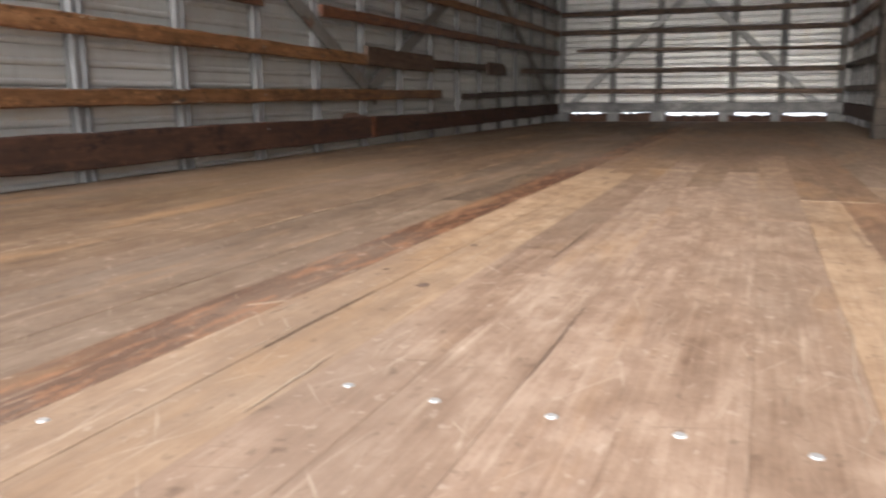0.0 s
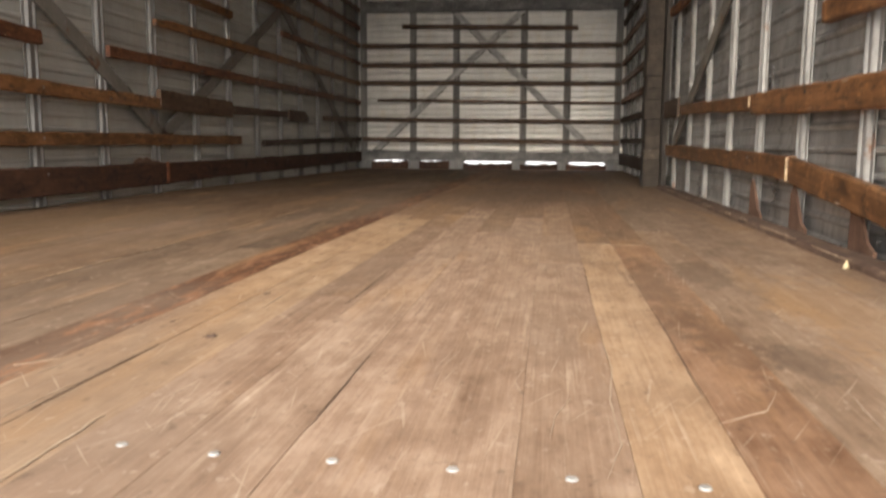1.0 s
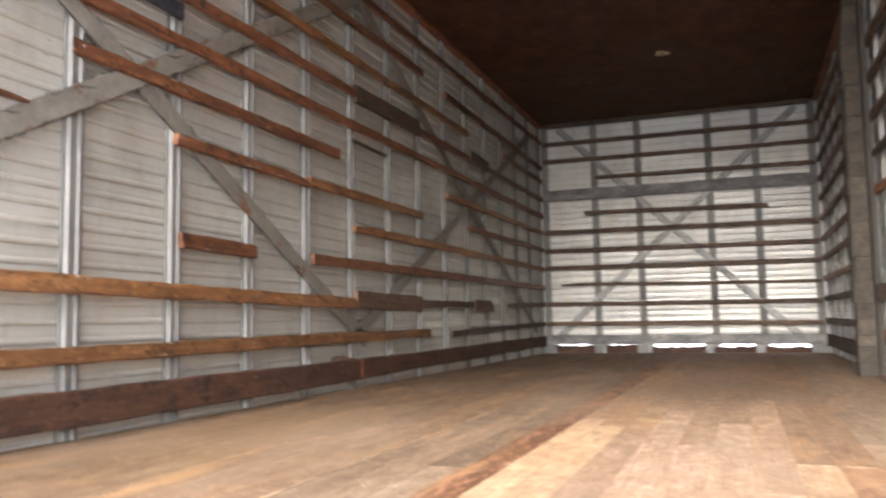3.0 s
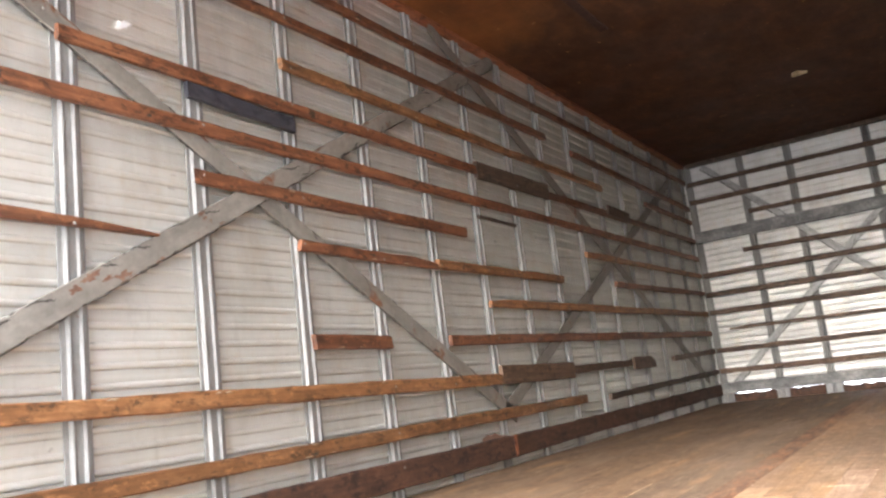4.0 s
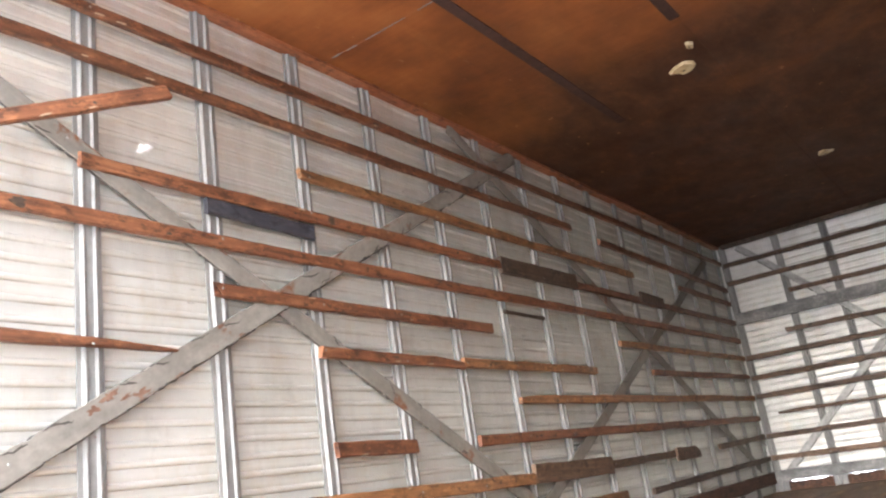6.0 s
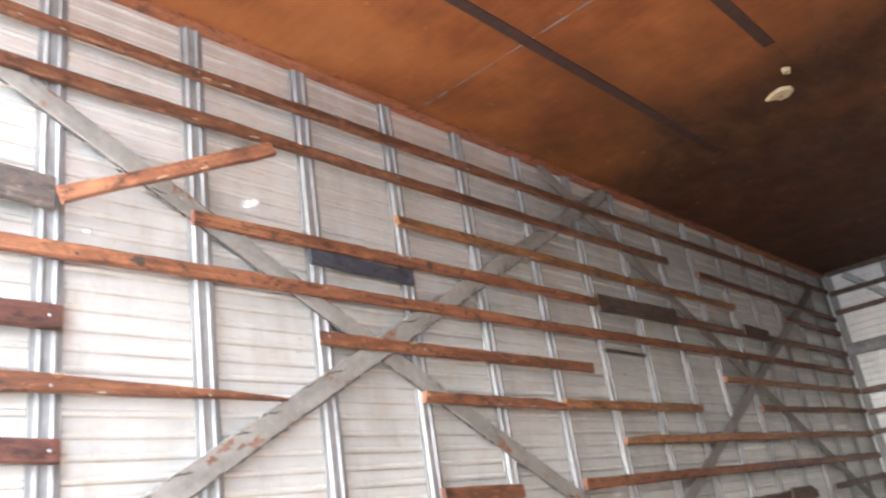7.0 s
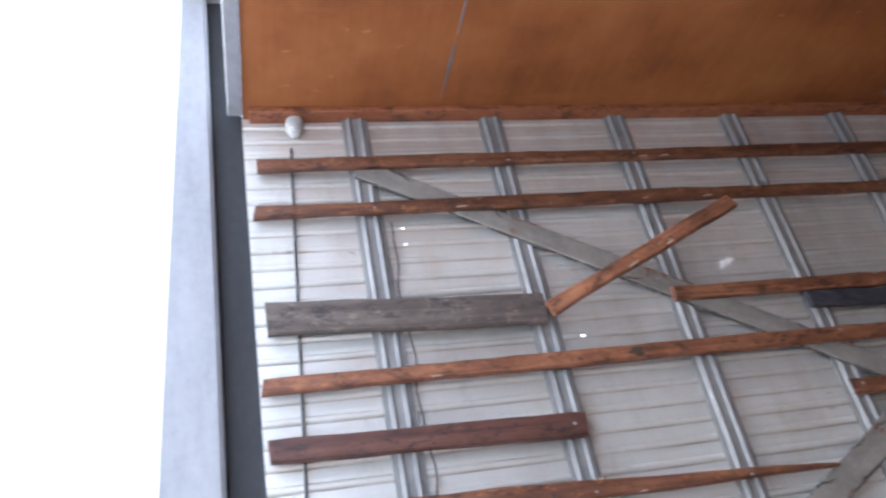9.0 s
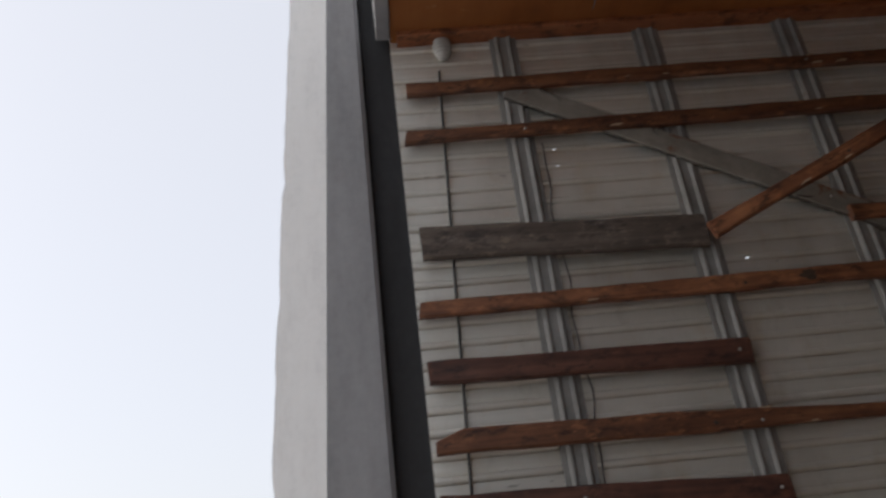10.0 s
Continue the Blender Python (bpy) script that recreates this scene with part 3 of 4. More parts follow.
def build_wall(name, wall, edges, posts, label):
    """The wall as an empty with one ribbed sheet per bay and one post per stud."""
    root = new(name)
    tagged(root, label, "wall", kind="structure")
    shared = {}
    rivet_rng = random.Random(len(label) + len(posts) * 5 + len(wall))
    for a, b in zip(edges, edges[1:]):
        key = round(b - a, 3)
        mid = (a + b) / 2
        holes, cols = (), None
        if wall == "left" and abs(mid - 0.575) < 0.1:
            cols, holes = [0, 0.0805, 0.0895, b - a], HOLES_A
        elif wall == "left" and abs(mid - 0.98) < 0.1:
            cols, holes = [0, 0.089, 0.101, b - a], HOLES_B
        if holes or key not in shared:
            bm = panel_bm(b - a, PANEL_Z0[wall], H, cols, holes, {"front": 1.15, "right": 1.25, "left": 1.0}[wall])
            me = bpy.data.meshes.new("panel")
            bm.normal_update()
            bm.to_mesh(me)
            bm.free()
            me.materials.append({"front": PANEL_BARE, "right": PANEL_GRIMY, "left": PANEL}[wall])
            if not holes:
                shared[key] = me
        else:
            me = shared[key]
        p = new("panel", me)
        p.parent = root
        p.matrix_world = on_wall(wall, mid, 0, -0.0205)
    for k in posts:
        p = new("post", POST_MESHES[wall])
        p.parent = root
        p.matrix_world = on_wall(wall, k, 0, 0)
        for _ in range(0 if wall == "front" else 4):
            r = new("rivet", SCREW_ME)
            r.parent = p
            r.matrix_basis = pose(-0.0098, rivet_rng.choice((-0.0295, 0.0295)), rivet_rng.uniform(0.1, 1.9)) @ Matrix.Scale(0.65, 4)
    return root


PANEL_Z0 = {"left": -0.03, "right": -0.03, "front": 0.083}


def row_at(z, z0=-0.03):
    pts = corrugation(z0, H)
    ribs = [j for j in range(len(pts) - 1) if pts[j][0] > 0.0025 and pts[j + 1][0] > 0.0025]
    return min(ribs, key=lambda j: abs((pts[j][1] + pts[j + 1][1]) / 2 - z))


HOLES_A = tuple((1, row_at(z) + k) for z in (1.563, 1.606) for k in (0, 1))
HOLES_B = tuple((1, row_at(1.262) + k) for k in (0, 1))
side_posts = [Y0 + PITCH * k for k in range(17)]
side_edges = [0.06] + side_posts
build_wall("wall_left", "left", side_edges + [6.95], side_posts, "corrugated off-white metal wall with galvanised posts")
wall_right = build_wall("wall_right", "right", side_edges + [6.95], side_posts, "grimy grey corrugated metal wall with galvanised posts")
front_posts = [-1.59, -1.153, -0.779, -0.204, 0.163, 0.585]
wall_front = build_wall("wall_front", "front", [-1.68] + front_posts + [0.68], front_posts, "corrugated off-white metal front wall with posts")

# gaps under the front wall lie between short foot blocks
foot_edges = [(-1.70, -1.51), (-1.205, -1.085), (-0.845, -0.705), (-0.30, -0.215), (0.085, 0.175), (0.49, 0.70)]
for a, b in foot_edges:
    part("foot_block", box_bm(a, b, YF + 0.005, YF + 0.05, -0.03, 0.083, 0.003), STEEL, wall_front)

for (_, a), (b, _), top in zip(foot_edges, foot_edges[1:], (0.063, 0.061, 0.047, 0.043, 0.042)):
    bm = bmesh.new()
    jag = random.Random(int(top * 5000))
    steps = [a - 0.01 + (b - a + 0.02) * i / 14 for i in range(15)]
    sweep(bm, [[(x, YF - 0.02, -0.03), (x, YF + 0.004, -0.03), (x, YF + 0.004, h), (x, YF - 0.02, h - 0.003)] for x, h in ((x, top + 0.006 + jag.uniform(-0.006, 0.009)) for x in steps)])
    part("front_sill", bm, KICK, wall_front)

# rear corner frames
def chip(rng):
    """A ragged paint edge, now and then with a deeper bite."""
    return rng.uniform(-0.0015, 0.0015) + (rng.uniform(0.003, 0.009) if rng.random() < 0.12 else 0.0)


for s, x in ((-1, -1.633), (1, 0.633)):
    root = new("rear_frame")
    tagged(root, "grey steel rear corner frame with a chipped pale outer edge", "door frame", kind="structure")
    zs = [-0.3 + 2.8 * i / 70 for i in range(71)]
    inner = [-0.198 + 0.043 * z for z in zs]
    outer = [-0.325 + 0.053 * z for z in zs]
    bm = bmesh.new()
    sweep(bm, [[(x, yi, z), (x + s * 0.10, yi, z), (x + s * 0.10, -0.022, z), (x + s * 0.008, -0.022, z), (x, -0.032, z)][::-s] for z, yi in zip(zs, inner)])
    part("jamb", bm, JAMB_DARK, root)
    # near-black fill stands in for the shade inside the jamb recess
    a, b = sorted((x + s * 0.035, x + s * 0.10))
    part("seal", box_bm(a, b, -0.0215, 0.062, -0.1, 2.5, 0.004), RECESS_SHADE, root, "recess filled near-black for its shade")
    bm = bmesh.new()
    jig = random.Random(3)
    sweep(bm, [[(x + s * (0.002 + jig.uniform(0, 0.002)), yi - 0.0015, z), (x + s * 0.10, yi - 0.0015, z), (x + s * 0.11, yo, z), (x + s * 0.012, yo + chip(jig), z)][::s]
               for z, yi, yo in zip(zs, inner, outer)])
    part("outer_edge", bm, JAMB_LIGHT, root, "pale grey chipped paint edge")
bm = box_bm(-1.63, 0.63, 0.022, 0.0615, H - 0.01, 2.5, 0.003)
add_box(bm, -1.74, 0.74, -0.1, 0.0615, 2.501, 2.55)
header = mesh_object("rear_header", bm, JAMB_DARK)
tagged(header, "grey steel header over the open rear end", "door frame", kind="structure")


# ---- slats, left wall ----
def left(a0, a1, z0, z1, label, **kw):
    return slat("left", a0, a1, z0, z1, label, **kw)


left(0.09, 6.87, 1.818, 1.862, "long red-brown wooden slat near the ceiling", height=0.038)
left(0.075, 4.06, 1.668, 1.685, "long red-brown wooden slat below the top slat", height=0.038)
left(4.42, 6.87, 1.662, 1.632, "dark red-brown slat, second from the ceiling", height=0.038)
left(1.957, 4.84, 1.505, 1.505, "orange-brown slat with pale worn face", mat=SLAT_TAN, height=0.038)
red_slat = left(1.15, 3.215, 1.352, 1.350, "red-brown slat ending at a dark repair board", height=0.04)
left(4.0, 6.87, 1.342, 1.352, "red-brown slat running on past a dark repair board", height=0.04)
long_slat = left(0.065, 6.87, 1.192, 1.200, "long orange-brown slat over the whole wall", height=0.04)
left(5.69, 6.87, 1.520, 1.516, "short dark slat beside the front corner", height=0.038)
left(1.575, 3.055, 1.040, 1.033, "red-brown slat with one splintered end", ends=("splinter", "square"), height=0.042)
left(4.42, 6.87, 1.043, 1.055, "brown slat running to the front corner", mat=SLAT_TAN, height=0.036)
left(0.07, 1.42, 0.889, 0.860, "dark red slat broken to a long pointed end", ends=("round", "taper"), height=0.05)
left(1.975, 2.80, 0.874, 0.866, "red-brown slat thinned at its broken end", ends=("square", "thin"), height=0.04)
left(2.79, 4.03, 0.870, 0.874, "orange-brown slat butting a broken one", mat=SLAT_TAN, height=0.038)
left(4.83, 6.87, 0.888, 0.905, "brown slat running to the front corner", height=0.036)
left(3.20, 6.87, 0.722, 0.733, "long brown slat with a worn start", mat=SLAT_TAN, ends=("thin", "square"), height=0.04)
left(2.826, 6.87, 0.556, 0.571, "long orange-brown slat running to the front corner", height=0.044)
left(2.003, 2.413, 0.558, 0.553, "short red-brown slat across a single bay", height=0.05)
left(0.07, 3.205, 0.425, 0.380, "long orange slat with pale screws, low on the wall", mat=SLAT_TAN, height=0.05)
left(4.005, 5.24, 0.388, 0.402, "dark brown low slat below a repair board", height=0.04, mat=SLAT_WORN)
left(5.74, 6.87, 0.398, 0.425, "dark brown low slat near the front corner", height=0.038, mat=SLAT_WORN)
left(0.07, 4.11, 0.215, 0.232, "long yellow-brown slat just above the kick board", mat=SLAT_TAN, height=0.046)
left(4.46, 6.87, 0.217, 0.255, "dark brown slat just above the kick board", mat=SLAT_DARK, height=0.036)
left(0.07, 0.80, 1.043, 1.026, "dark red slat near the rear frame", height=0.055, mat=SLAT_OX)
left(0.07, 0.80, 0.752, 0.724, "dark red slat with two pale screws near the rear frame", height=0.055, mat=SLAT_OX)

# boards and blocks on the left wall
left(0.085, 0.778, 1.363, 1.338, "wide weathered grey board beside the rear frame", height=0.085, mat=SLAT_GREY,
     name="wide_board", category="board")
left(1.55, 2.0, 1.303, 1.291, "dark tarred board under a red slat", height=0.05, screws=False, thick=0.018, mat=BLUE_BLACK, name="repair_board", category="board")
left(3.222, 3.995, 1.350, 1.356, "dark repair board between two slats", height=0.085, mat=SLAT_DARK, name="repair_board", category="board")
left(4.85, 5.24, 1.365, 1.358, "small dark repair block on a slat", height=0.07, mat=SLAT_DARK, out=0.0245, thick=0.012,
     name="repair_board", category="board", screws=False)
left(3.21, 3.997, 0.398, 0.386, "wide dark brown repair board low on the wall", height=0.085, mat=SLAT_WORN, name="repair_board", category="board")
left(4.88, 5.28, 0.392, 0.392, "dark block rounded at its end", height=0.075, mat=SLAT_WORN, out=0.0245, thick=0.014, ends=("square", "round"),
     name="repair_board", category="board", screws=False)
left(3.195, 3.565, 1.123, 1.120, "thin blackened strip below a slat", height=0.016, mat=SLAT_DARK, thick=0.012, name="thin_strip", screws=False)
ob = left(0.785, 1.36, 1.322, 1.545, "loose orange-brown slat hanging at a slant away from the wall", height=0.042, mat=SLAT_RED,
          name="slanted_slat", posts=[0.81])
p0, p1 = Vector((-1.598, 0.778, 1.318)), Vector((-1.502, 1.343, 1.557))
ob.matrix_world = Matrix.Translation((p0 + p1) / 2) @ (p1 - p0).to_track_quat("Y", "Z").to_matrix().to_4x4()

# blackened spots on two slats
def burn(thing, along, length, height):
    ob = part("burn_mark", blob_bm(height / 2, length / 2, 6, 0.0008, 15), SLAT_DARK, thing, "blackened spot")
    ob.matrix_basis = pose(SLAT_T + 0.0012, along, 0) @ pose(0, 0, 0, 0, 90, 0)


burn(long_slat, 0.988 - 3.4675, 0.05, 0.03)
burn(red_slat, 2.088 - 2.1825, 0.04, 0.034)

# rusty strap where the kick boards meet
ob = mesh_object("rusty_strap", box_bm(XL + 0.0285, XL + 0.031, 3.228, 3.252, 0.036, 0.136, 0.001), TRIM)
tagged(ob, "narrow orange rusty strap over the joint of the kick boards", "strap")

# ragged plate rising behind the first kick board
bm = bmesh.new()
plate = [(2.98, 0.12), (3.0, 0.145), (3.04, 0.155), (3.07, 0.149), (3.1, 0.156), (3.14, 0.143), (3.2, 0.138), (3.225, 0.12)]
sweep(bm, [[(XL + 0.004, y, z) for y, z in plate], [(XL + 0.009, y, z) for y, z in plate]])
tagged(mesh_object("rusty_plate", bm, RUST_DULL), "ragged rusty plate showing above the kick board", "plate")

# kick boards
left(0.07, 3.235, 0.085, 0.085, "rusty brown kick board above the floor", height=0.095, thick=0.024, mat=KICK, name="kick_board", category="kick board")
left(3.245, 6.87, 0.085, 0.108, "dark rusty brown kick board above the floor", height=0.09, thick=0.024, mat=KICK, name="kick_board", category="kick board")


# ---- diagonal steel braces ----
def torn_strip(length, width, thick, rng, step=0.009, slow=0.0004, bite=0.04, deepest=0.006):
    """A flat bar along y whose two edges are uneven, with bites where the paint and metal have broken away."""
    n = max(4, int(length / step))
    offsets = []
    for _ in range(2):
        drift, depth, row = 0.0, 0.0, []
        for _ in range(n + 1):
            drift = 0.8 * drift + rng.uniform(-slow, slow)
            depth = rng.uniform(0.3, 1.0) * deepest if rng.random() < bite else depth * rng.choice((0.0, 0.35, 0.7))
            row.append(drift + depth)
        offsets.append(row)
    bm = bmesh.new()
    sections = []
    for i in range(n + 1):
        y, top, bot = length * (i / n - 0.5), width / 2 - offsets[0][i], -width / 2 + offsets[1][i]
        c = thick * 0.3
        sections.append([(0, y, bot), (thick - c, y, bot), (thick, y, bot + c), (thick, y, top - c), (thick - c, y, top), (0, y, top)])
    sweep(bm, sections)
    return bm


def crack_bm(points, width, thick, rng):
    """A thin jagged strip along points of the y-z plane, thinning out at both ends."""
    path = []
    for (ya, za), (yb, zb) in zip(points, points[1:]):
        k = max(2, int(math.hypot(yb - ya, zb - za) / 0.008))
        path += [(ya + (yb - ya) * i / k, za + (zb - za) * i / k) for i in range(k)]
    path.append(points[-1])
    bm = bmesh.new()
    n = len(path) - 1
    sections = []
    for i, (y, z) in enumerate(path):
        a, b = path[max(0, i - 1)], path[min(n, i + 1)]
        d = Vector((b[0] - a[0], b[1] - a[1])).normalized()
        w = width * rng.uniform(0.35, 1.0) * (0.25 + 0.75 * min(1.0, 3 * i / n, 3 * (n - i) / n)) / 2
        y, z = y + rng.uniform(-0.4, 0.4) * width, z + rng.uniform(-0.4, 0.4) * width
        p, q = (y - d.y * w, z + d.x * w), (y + d.y * w, z - d.x * w)
        sections.append([(0, *p), (thick, *p), (thick, *q), (0, *q)])
    sweep(bm, sections)
    return bm


def brace(wall, a0, z0, a1, z1, label, width=0.062, out=0.0, thick=0.007, wear=0.05, cracks=0, scars=(), mat=None):
    """A flat bar riveted on the posts, with torn paint edges, cracks and rust scars."""
    rng = random.Random(int(a0 * 977 + z1 * 131))
    length = math.hypot(a1 - a0, z1 - z0)
    ob = mesh_object("diagonal_brace", torn_strip(length, width, thick, rng, bite=wear), mat or BRACE)
    rise = math.atan2(z1 - z0, a1 - a0)
    slope = math.degrees(rise) * (-1 if wall == "right" else 1)
    ob.matrix_world = on_wall(wall, (a0 + a1) / 2, (z0 + z1) / 2, out + 0.0002) @ pose(0, 0, 0, slope, 0, 0)
    # dark strip set low: rusty torn edge plus the shadow line under the brace
    under = torn_strip(length - 0.004, width + 0.004, thick * 0.5, rng, slow=0.0008, bite=0.16, deepest=0.006)
    bmesh.ops.translate(under, verts=under.verts, vec=(0, 0, -0.0025))
    part("torn_edge", under, TAR, ob, "dark torn edge with a painted shadow line")
    for i in range(cracks):
        y = length * ((i + rng.uniform(0.2, 0.8)) / cracks - 0.5)
        side = rng.choice((-1, 1))
        z, pts = side * width * 0.5, [(y, side * width * 0.5)]
        for _ in range(rng.randint(2, 4)):
            y += rng.uniform(0.012, 0.035)
            z = max(-0.46 * width, min(0.46 * width, z - side * rng.uniform(-0.004, 0.018)))
            pts.append((y, z))
        c = part("paint_crack", crack_bm(pts, rng.uniform(0.005, 0.009), 0.0008, rng), TAR, ob, "dark jagged crack in the paint")
        c.matrix_basis = pose(thick + 0.0001, 0, 0)
    d = -length / 2 + 0.04
    while d < length / 2:
        b = new("bolt", SCREW_ME)
        b.parent = ob
        b.matrix_basis = pose(thick + 0.0015, d, rng.uniform(-0.01, 0.01)) @ Matrix.Scale(1.1, 4)
        d += length / max(2, round(length / 0.9)) - 0.02
    stains = list(scars)
    if wall == "left":
        for k in range(17):
            d = (Y0 + PITCH * k - (a0 + a1) / 2) / math.cos(rise)
            if abs(d) < length / 2 - 0.05 and rng.random() < 0.5:
                stains.append((d + rng.uniform(-0.02, 0.02), rng.choice((-0.4, 0.4)) * width, 0.006, rng.uniform(0.012, 0.03)))
    for d, w, rx, ry in stains:
        b = part("rust_scar", blob_bm(rx, ry, int(abs(d) * 1000), 0.0007, 19, 0.25), RUST_DULL, ob, "rusty scar in the paint")
        b.matrix_basis = pose(thick + 0.0003, d, w) @ pose(0, 0, 0, 0, 90, 0)
    return tagged(ob, label, "brace", "diagonal braces")


brace("left", 0.36, 1.812, 3.33, 0.209, "flat grey steel brace falling across the wall posts", out=0.0, cracks=12, wear=0.03,
      scars=((-1.2, 0.028, 0.003, 0.04), (-0.75, 0.027, 0.004, 0.04), (-0.12, -0.012, 0.005, 0.018)))
brace("left", 0.10, 0.089, 3.545, 1.986, "flat grey brace with chipped paint and rust, rising to the ceiling", out=0.0071, thick=0.005, width=0.068, cracks=26, wear=0.08,
      scars=((-0.73, 0.012, 0.012, 0.022), (-0.68, 0.02, 0.012, 0.034), (-0.6, -0.016, 0.013, 0.032), (-0.64, -0.004, 0.01, 0.02), (-0.47, -0.029, 0.005, 0.02),
             (-0.26, 0.012, 0.005, 0.012), (-0.21, -0.026, 0.004, 0.024), (0.35, 0.028, 0.004, 0.025)))
brace("left", 2.96, 1.984, 6.60, 0.196, "flat grey steel brace falling towards the front corner", out=0.0071, thick=0.005, cracks=4)
brace("left", 3.24, 0.237, 6.50, 1.842, "flat grey steel brace rising towards the front corner", out=0.0, cracks=4)
brace("right", 0.5, 0.21, 2.13, 0.985, "flat grey steel brace on the wall posts", out=0.0071, thick=0.005)
brace("right", 0.9, 1.576, 4.0, 0.219, "flat grey steel brace falling across the wall posts", out=0.0)
brace("front", -1.46, 1.975, 0.43, 0.13, "flat grey steel brace across the front wall", out=0.0, width=0.052, mat=CHIPPED, cracks=8, wear=0.08)
brace("front", -1.50, 0.14, 0.475, 1.975, "flat grey steel brace across the front wall", out=0.0071, thick=0.005, width=0.052, mat=CHIPPED, cracks=8, wear=0.08)


# ---- slats, right wall ----
def right(a0, a1, z0, z1, label, **kw):
    return slat("right", a0, a1, z0, z1, label, **kw)


right(1.985, 4.12, 0.160, 0.192, "brown slat low on the wall with pale screws", height=0.058, mat=SLAT_TAN)
right(0.85, 1.98, 0.055, 0.157, "brown low slat sagging towards the rear", height=0.062, mat=SLAT_TAN)
right(2.40, 4.12, 0.338, 0.388, "brown slat ending at a butt joint", height=0.045, mat=SLAT_TAN)
right(0.3, 2.395, 0.292, 0.333, "brown slat butting at a raw pale joint", height=0.062, mat=SLAT_TAN)
right(3.70, 4.13, 0.385, 0.392, "dark board on the slat beside the column", height=0.085, thick=0.012, out=0.0245, mat=SLAT_DARK, name="repair_board", category="board", screws=False)
right(0.3, 1.80, 0.445, 0.499, "orange-brown slat with a clean square end", height=0.05, mat=SLAT_TAN)
right(0.3, 2.41, 0.628, 0.680, "thick rust-coloured slat with flaking surface", height=0.05, mat=FLAKING)
right(0.3, 4.13, 0.80, 0.866, "long rust-brown slat with a flaking face", height=0.042, mat=FLAKING)
right(2.95, 4.13, 1.020, 1.038, "short dark brown slat ending in a splinter", height=0.036, ends=("splinter", "square"), mat=SLAT_DARK)
right(0.3, 2.72, 0.96, 1.045, "orange-brown slat ending at a wall post", height=0.042, mat=FLAKING)
right(0.3, 4.13, 1.13, 1.212, "long dark brown slat ending at the column", height=0.04, mat=SLAT_WORN)
right(0.3, 4.13, 1.36, 1.395, "long dark brown slat high on the wall", height=0.04, mat=SLAT_WORN)
right(0.3, 4.13, 1.55, 1.57, "long dark brown slat high on the wall", height=0.04, mat=SLAT_WORN)
right(0.3, 6.87, 1.82, 1.845, "long red-brown wooden slat near the ceiling", height=0.038)
for z, mat in ((0.25, SLAT_DARK), (0.42, SLAT_DARK), (0.575, SLAT_RED), (0.735, SLAT_RED), (0.885, SLAT_RED), (1.05, SLAT_RED),
               (1.21, SLAT_DARK), (1.36, SLAT_RED), (1.515, SLAT_DARK), (1.68, SLAT_RED)):
    right(4.5, 6.87, z - 0.01, z, "dark brown slat between the column and the front corner", height=0.04, mat=mat)
right(4.5, 6.87, 0.09, 0.10, "dark rusty kick board beside the front corner", height=0.09, thick=0.024, mat=KICK, name="kick_board", category="kick board")

for y, z, h in ((1.983, 0.158, 0.056), (2.398, 0.342, 0.03)):
    ob = mesh_object("raw_end", box_bm(0.603, 0.6075, y - 0.006, y + 0.006, z - h / 2, z + h / 2, 0.001), RAW)
    tagged(ob, "pale raw wood end showing at a slat joint", "wood sliver")

# ---- slats, front wall ----
FP = front_posts
for a0, a1, z0, z1, hh, lab in (
        (-1.60, 0.60, 1.838, 1.832, 0.04, "dark brown slat across the front wall near the ceiling"),
        (-1.60, 0.60, 1.682, 1.672, 0.04, "dark brown slat across the front wall"),
        (-1.145, 0.60, 1.514, 1.502, 0.04, "dark brown slat starting at a post"),
        (-1.245, 0.24, 1.211, 1.180, 0.042, "brown slat over the middle bays of the front wall"),
        (-1.60, 0.60, 1.050, 1.036, 0.044, "dark brown slat across the front wall"),
        (-1.60, 0.60, 0.886, 0.872, 0.044, "dark brown slat across the front wall"),
        (-1.60, 0.60, 0.738, 0.722, 0.044, "dark brown slat across the front wall"),
        (-1.462, 0.60, 0.592, 0.560, 0.028, "thin worn slat across the front wall"),
        (-1.60, 0.60, 0.424, 0.405, 0.042, "dark brown slat across the front wall"),
        (-1.60, 0.60, 0.256, 0.235, 0.042, "dark brown slat low on the front wall")):
    slat("front", a0, a1, z0, z1, lab, height=hh * 0.92, mat=SLAT_WORN, posts=FP, ends=("thin", "square") if hh < 0.03 else ("square", "square"))
slat("front", -1.60, 0.60, 1.377, 1.372, "wide grey steel beam across the front wall", height=0.098, mat=BEAM, name="cross_beam", category="beam", posts=FP)
slat("front", -1.62, 0.62, 0.118, 0.108, "grey steel skirting plate above the floor gaps", height=0.082, mat=BEAM, name="skirting_plate", category="plate", posts=FP)

# ---- timber column, kerb, gussets ----
bm = bmesh.new()
z = 0.0
while z < H - 0.01:
    top = min(z + RNG.uniform(0.05, 0.1), H - 0.002)
    j, k = RNG.uniform(-0.005, 0.005), RNG.uniform(0.0, 0.004)
    secs = []
    for zz, cut in ((z + 0.0004, 0.002), (z + 0.003, 0.0), ((z + top) / 2, RNG.uniform(-0.002, 0.001)), (top - 0.003, 0.0), (top - 0.0004, 0.002)):
        lean = max(0.0, zz - 1.62) ** 2 * 0.55
        x0, x1, ya, yb = 0.514 + lean + j + cut, 0.592 + lean * 0.3, 4.20 + cut + k, 4.34
        secs.append([(x0 + 0.008, ya, zz), (x1, ya, zz), (x1, yb, zz), (x0 + 0.008, yb, zz), (x0, yb - 0.008, zz), (x0, ya + 0.008, zz)])
    sweep(bm, secs)
    z = top
col = mesh_object("timber_column", bm, BLOCKS)
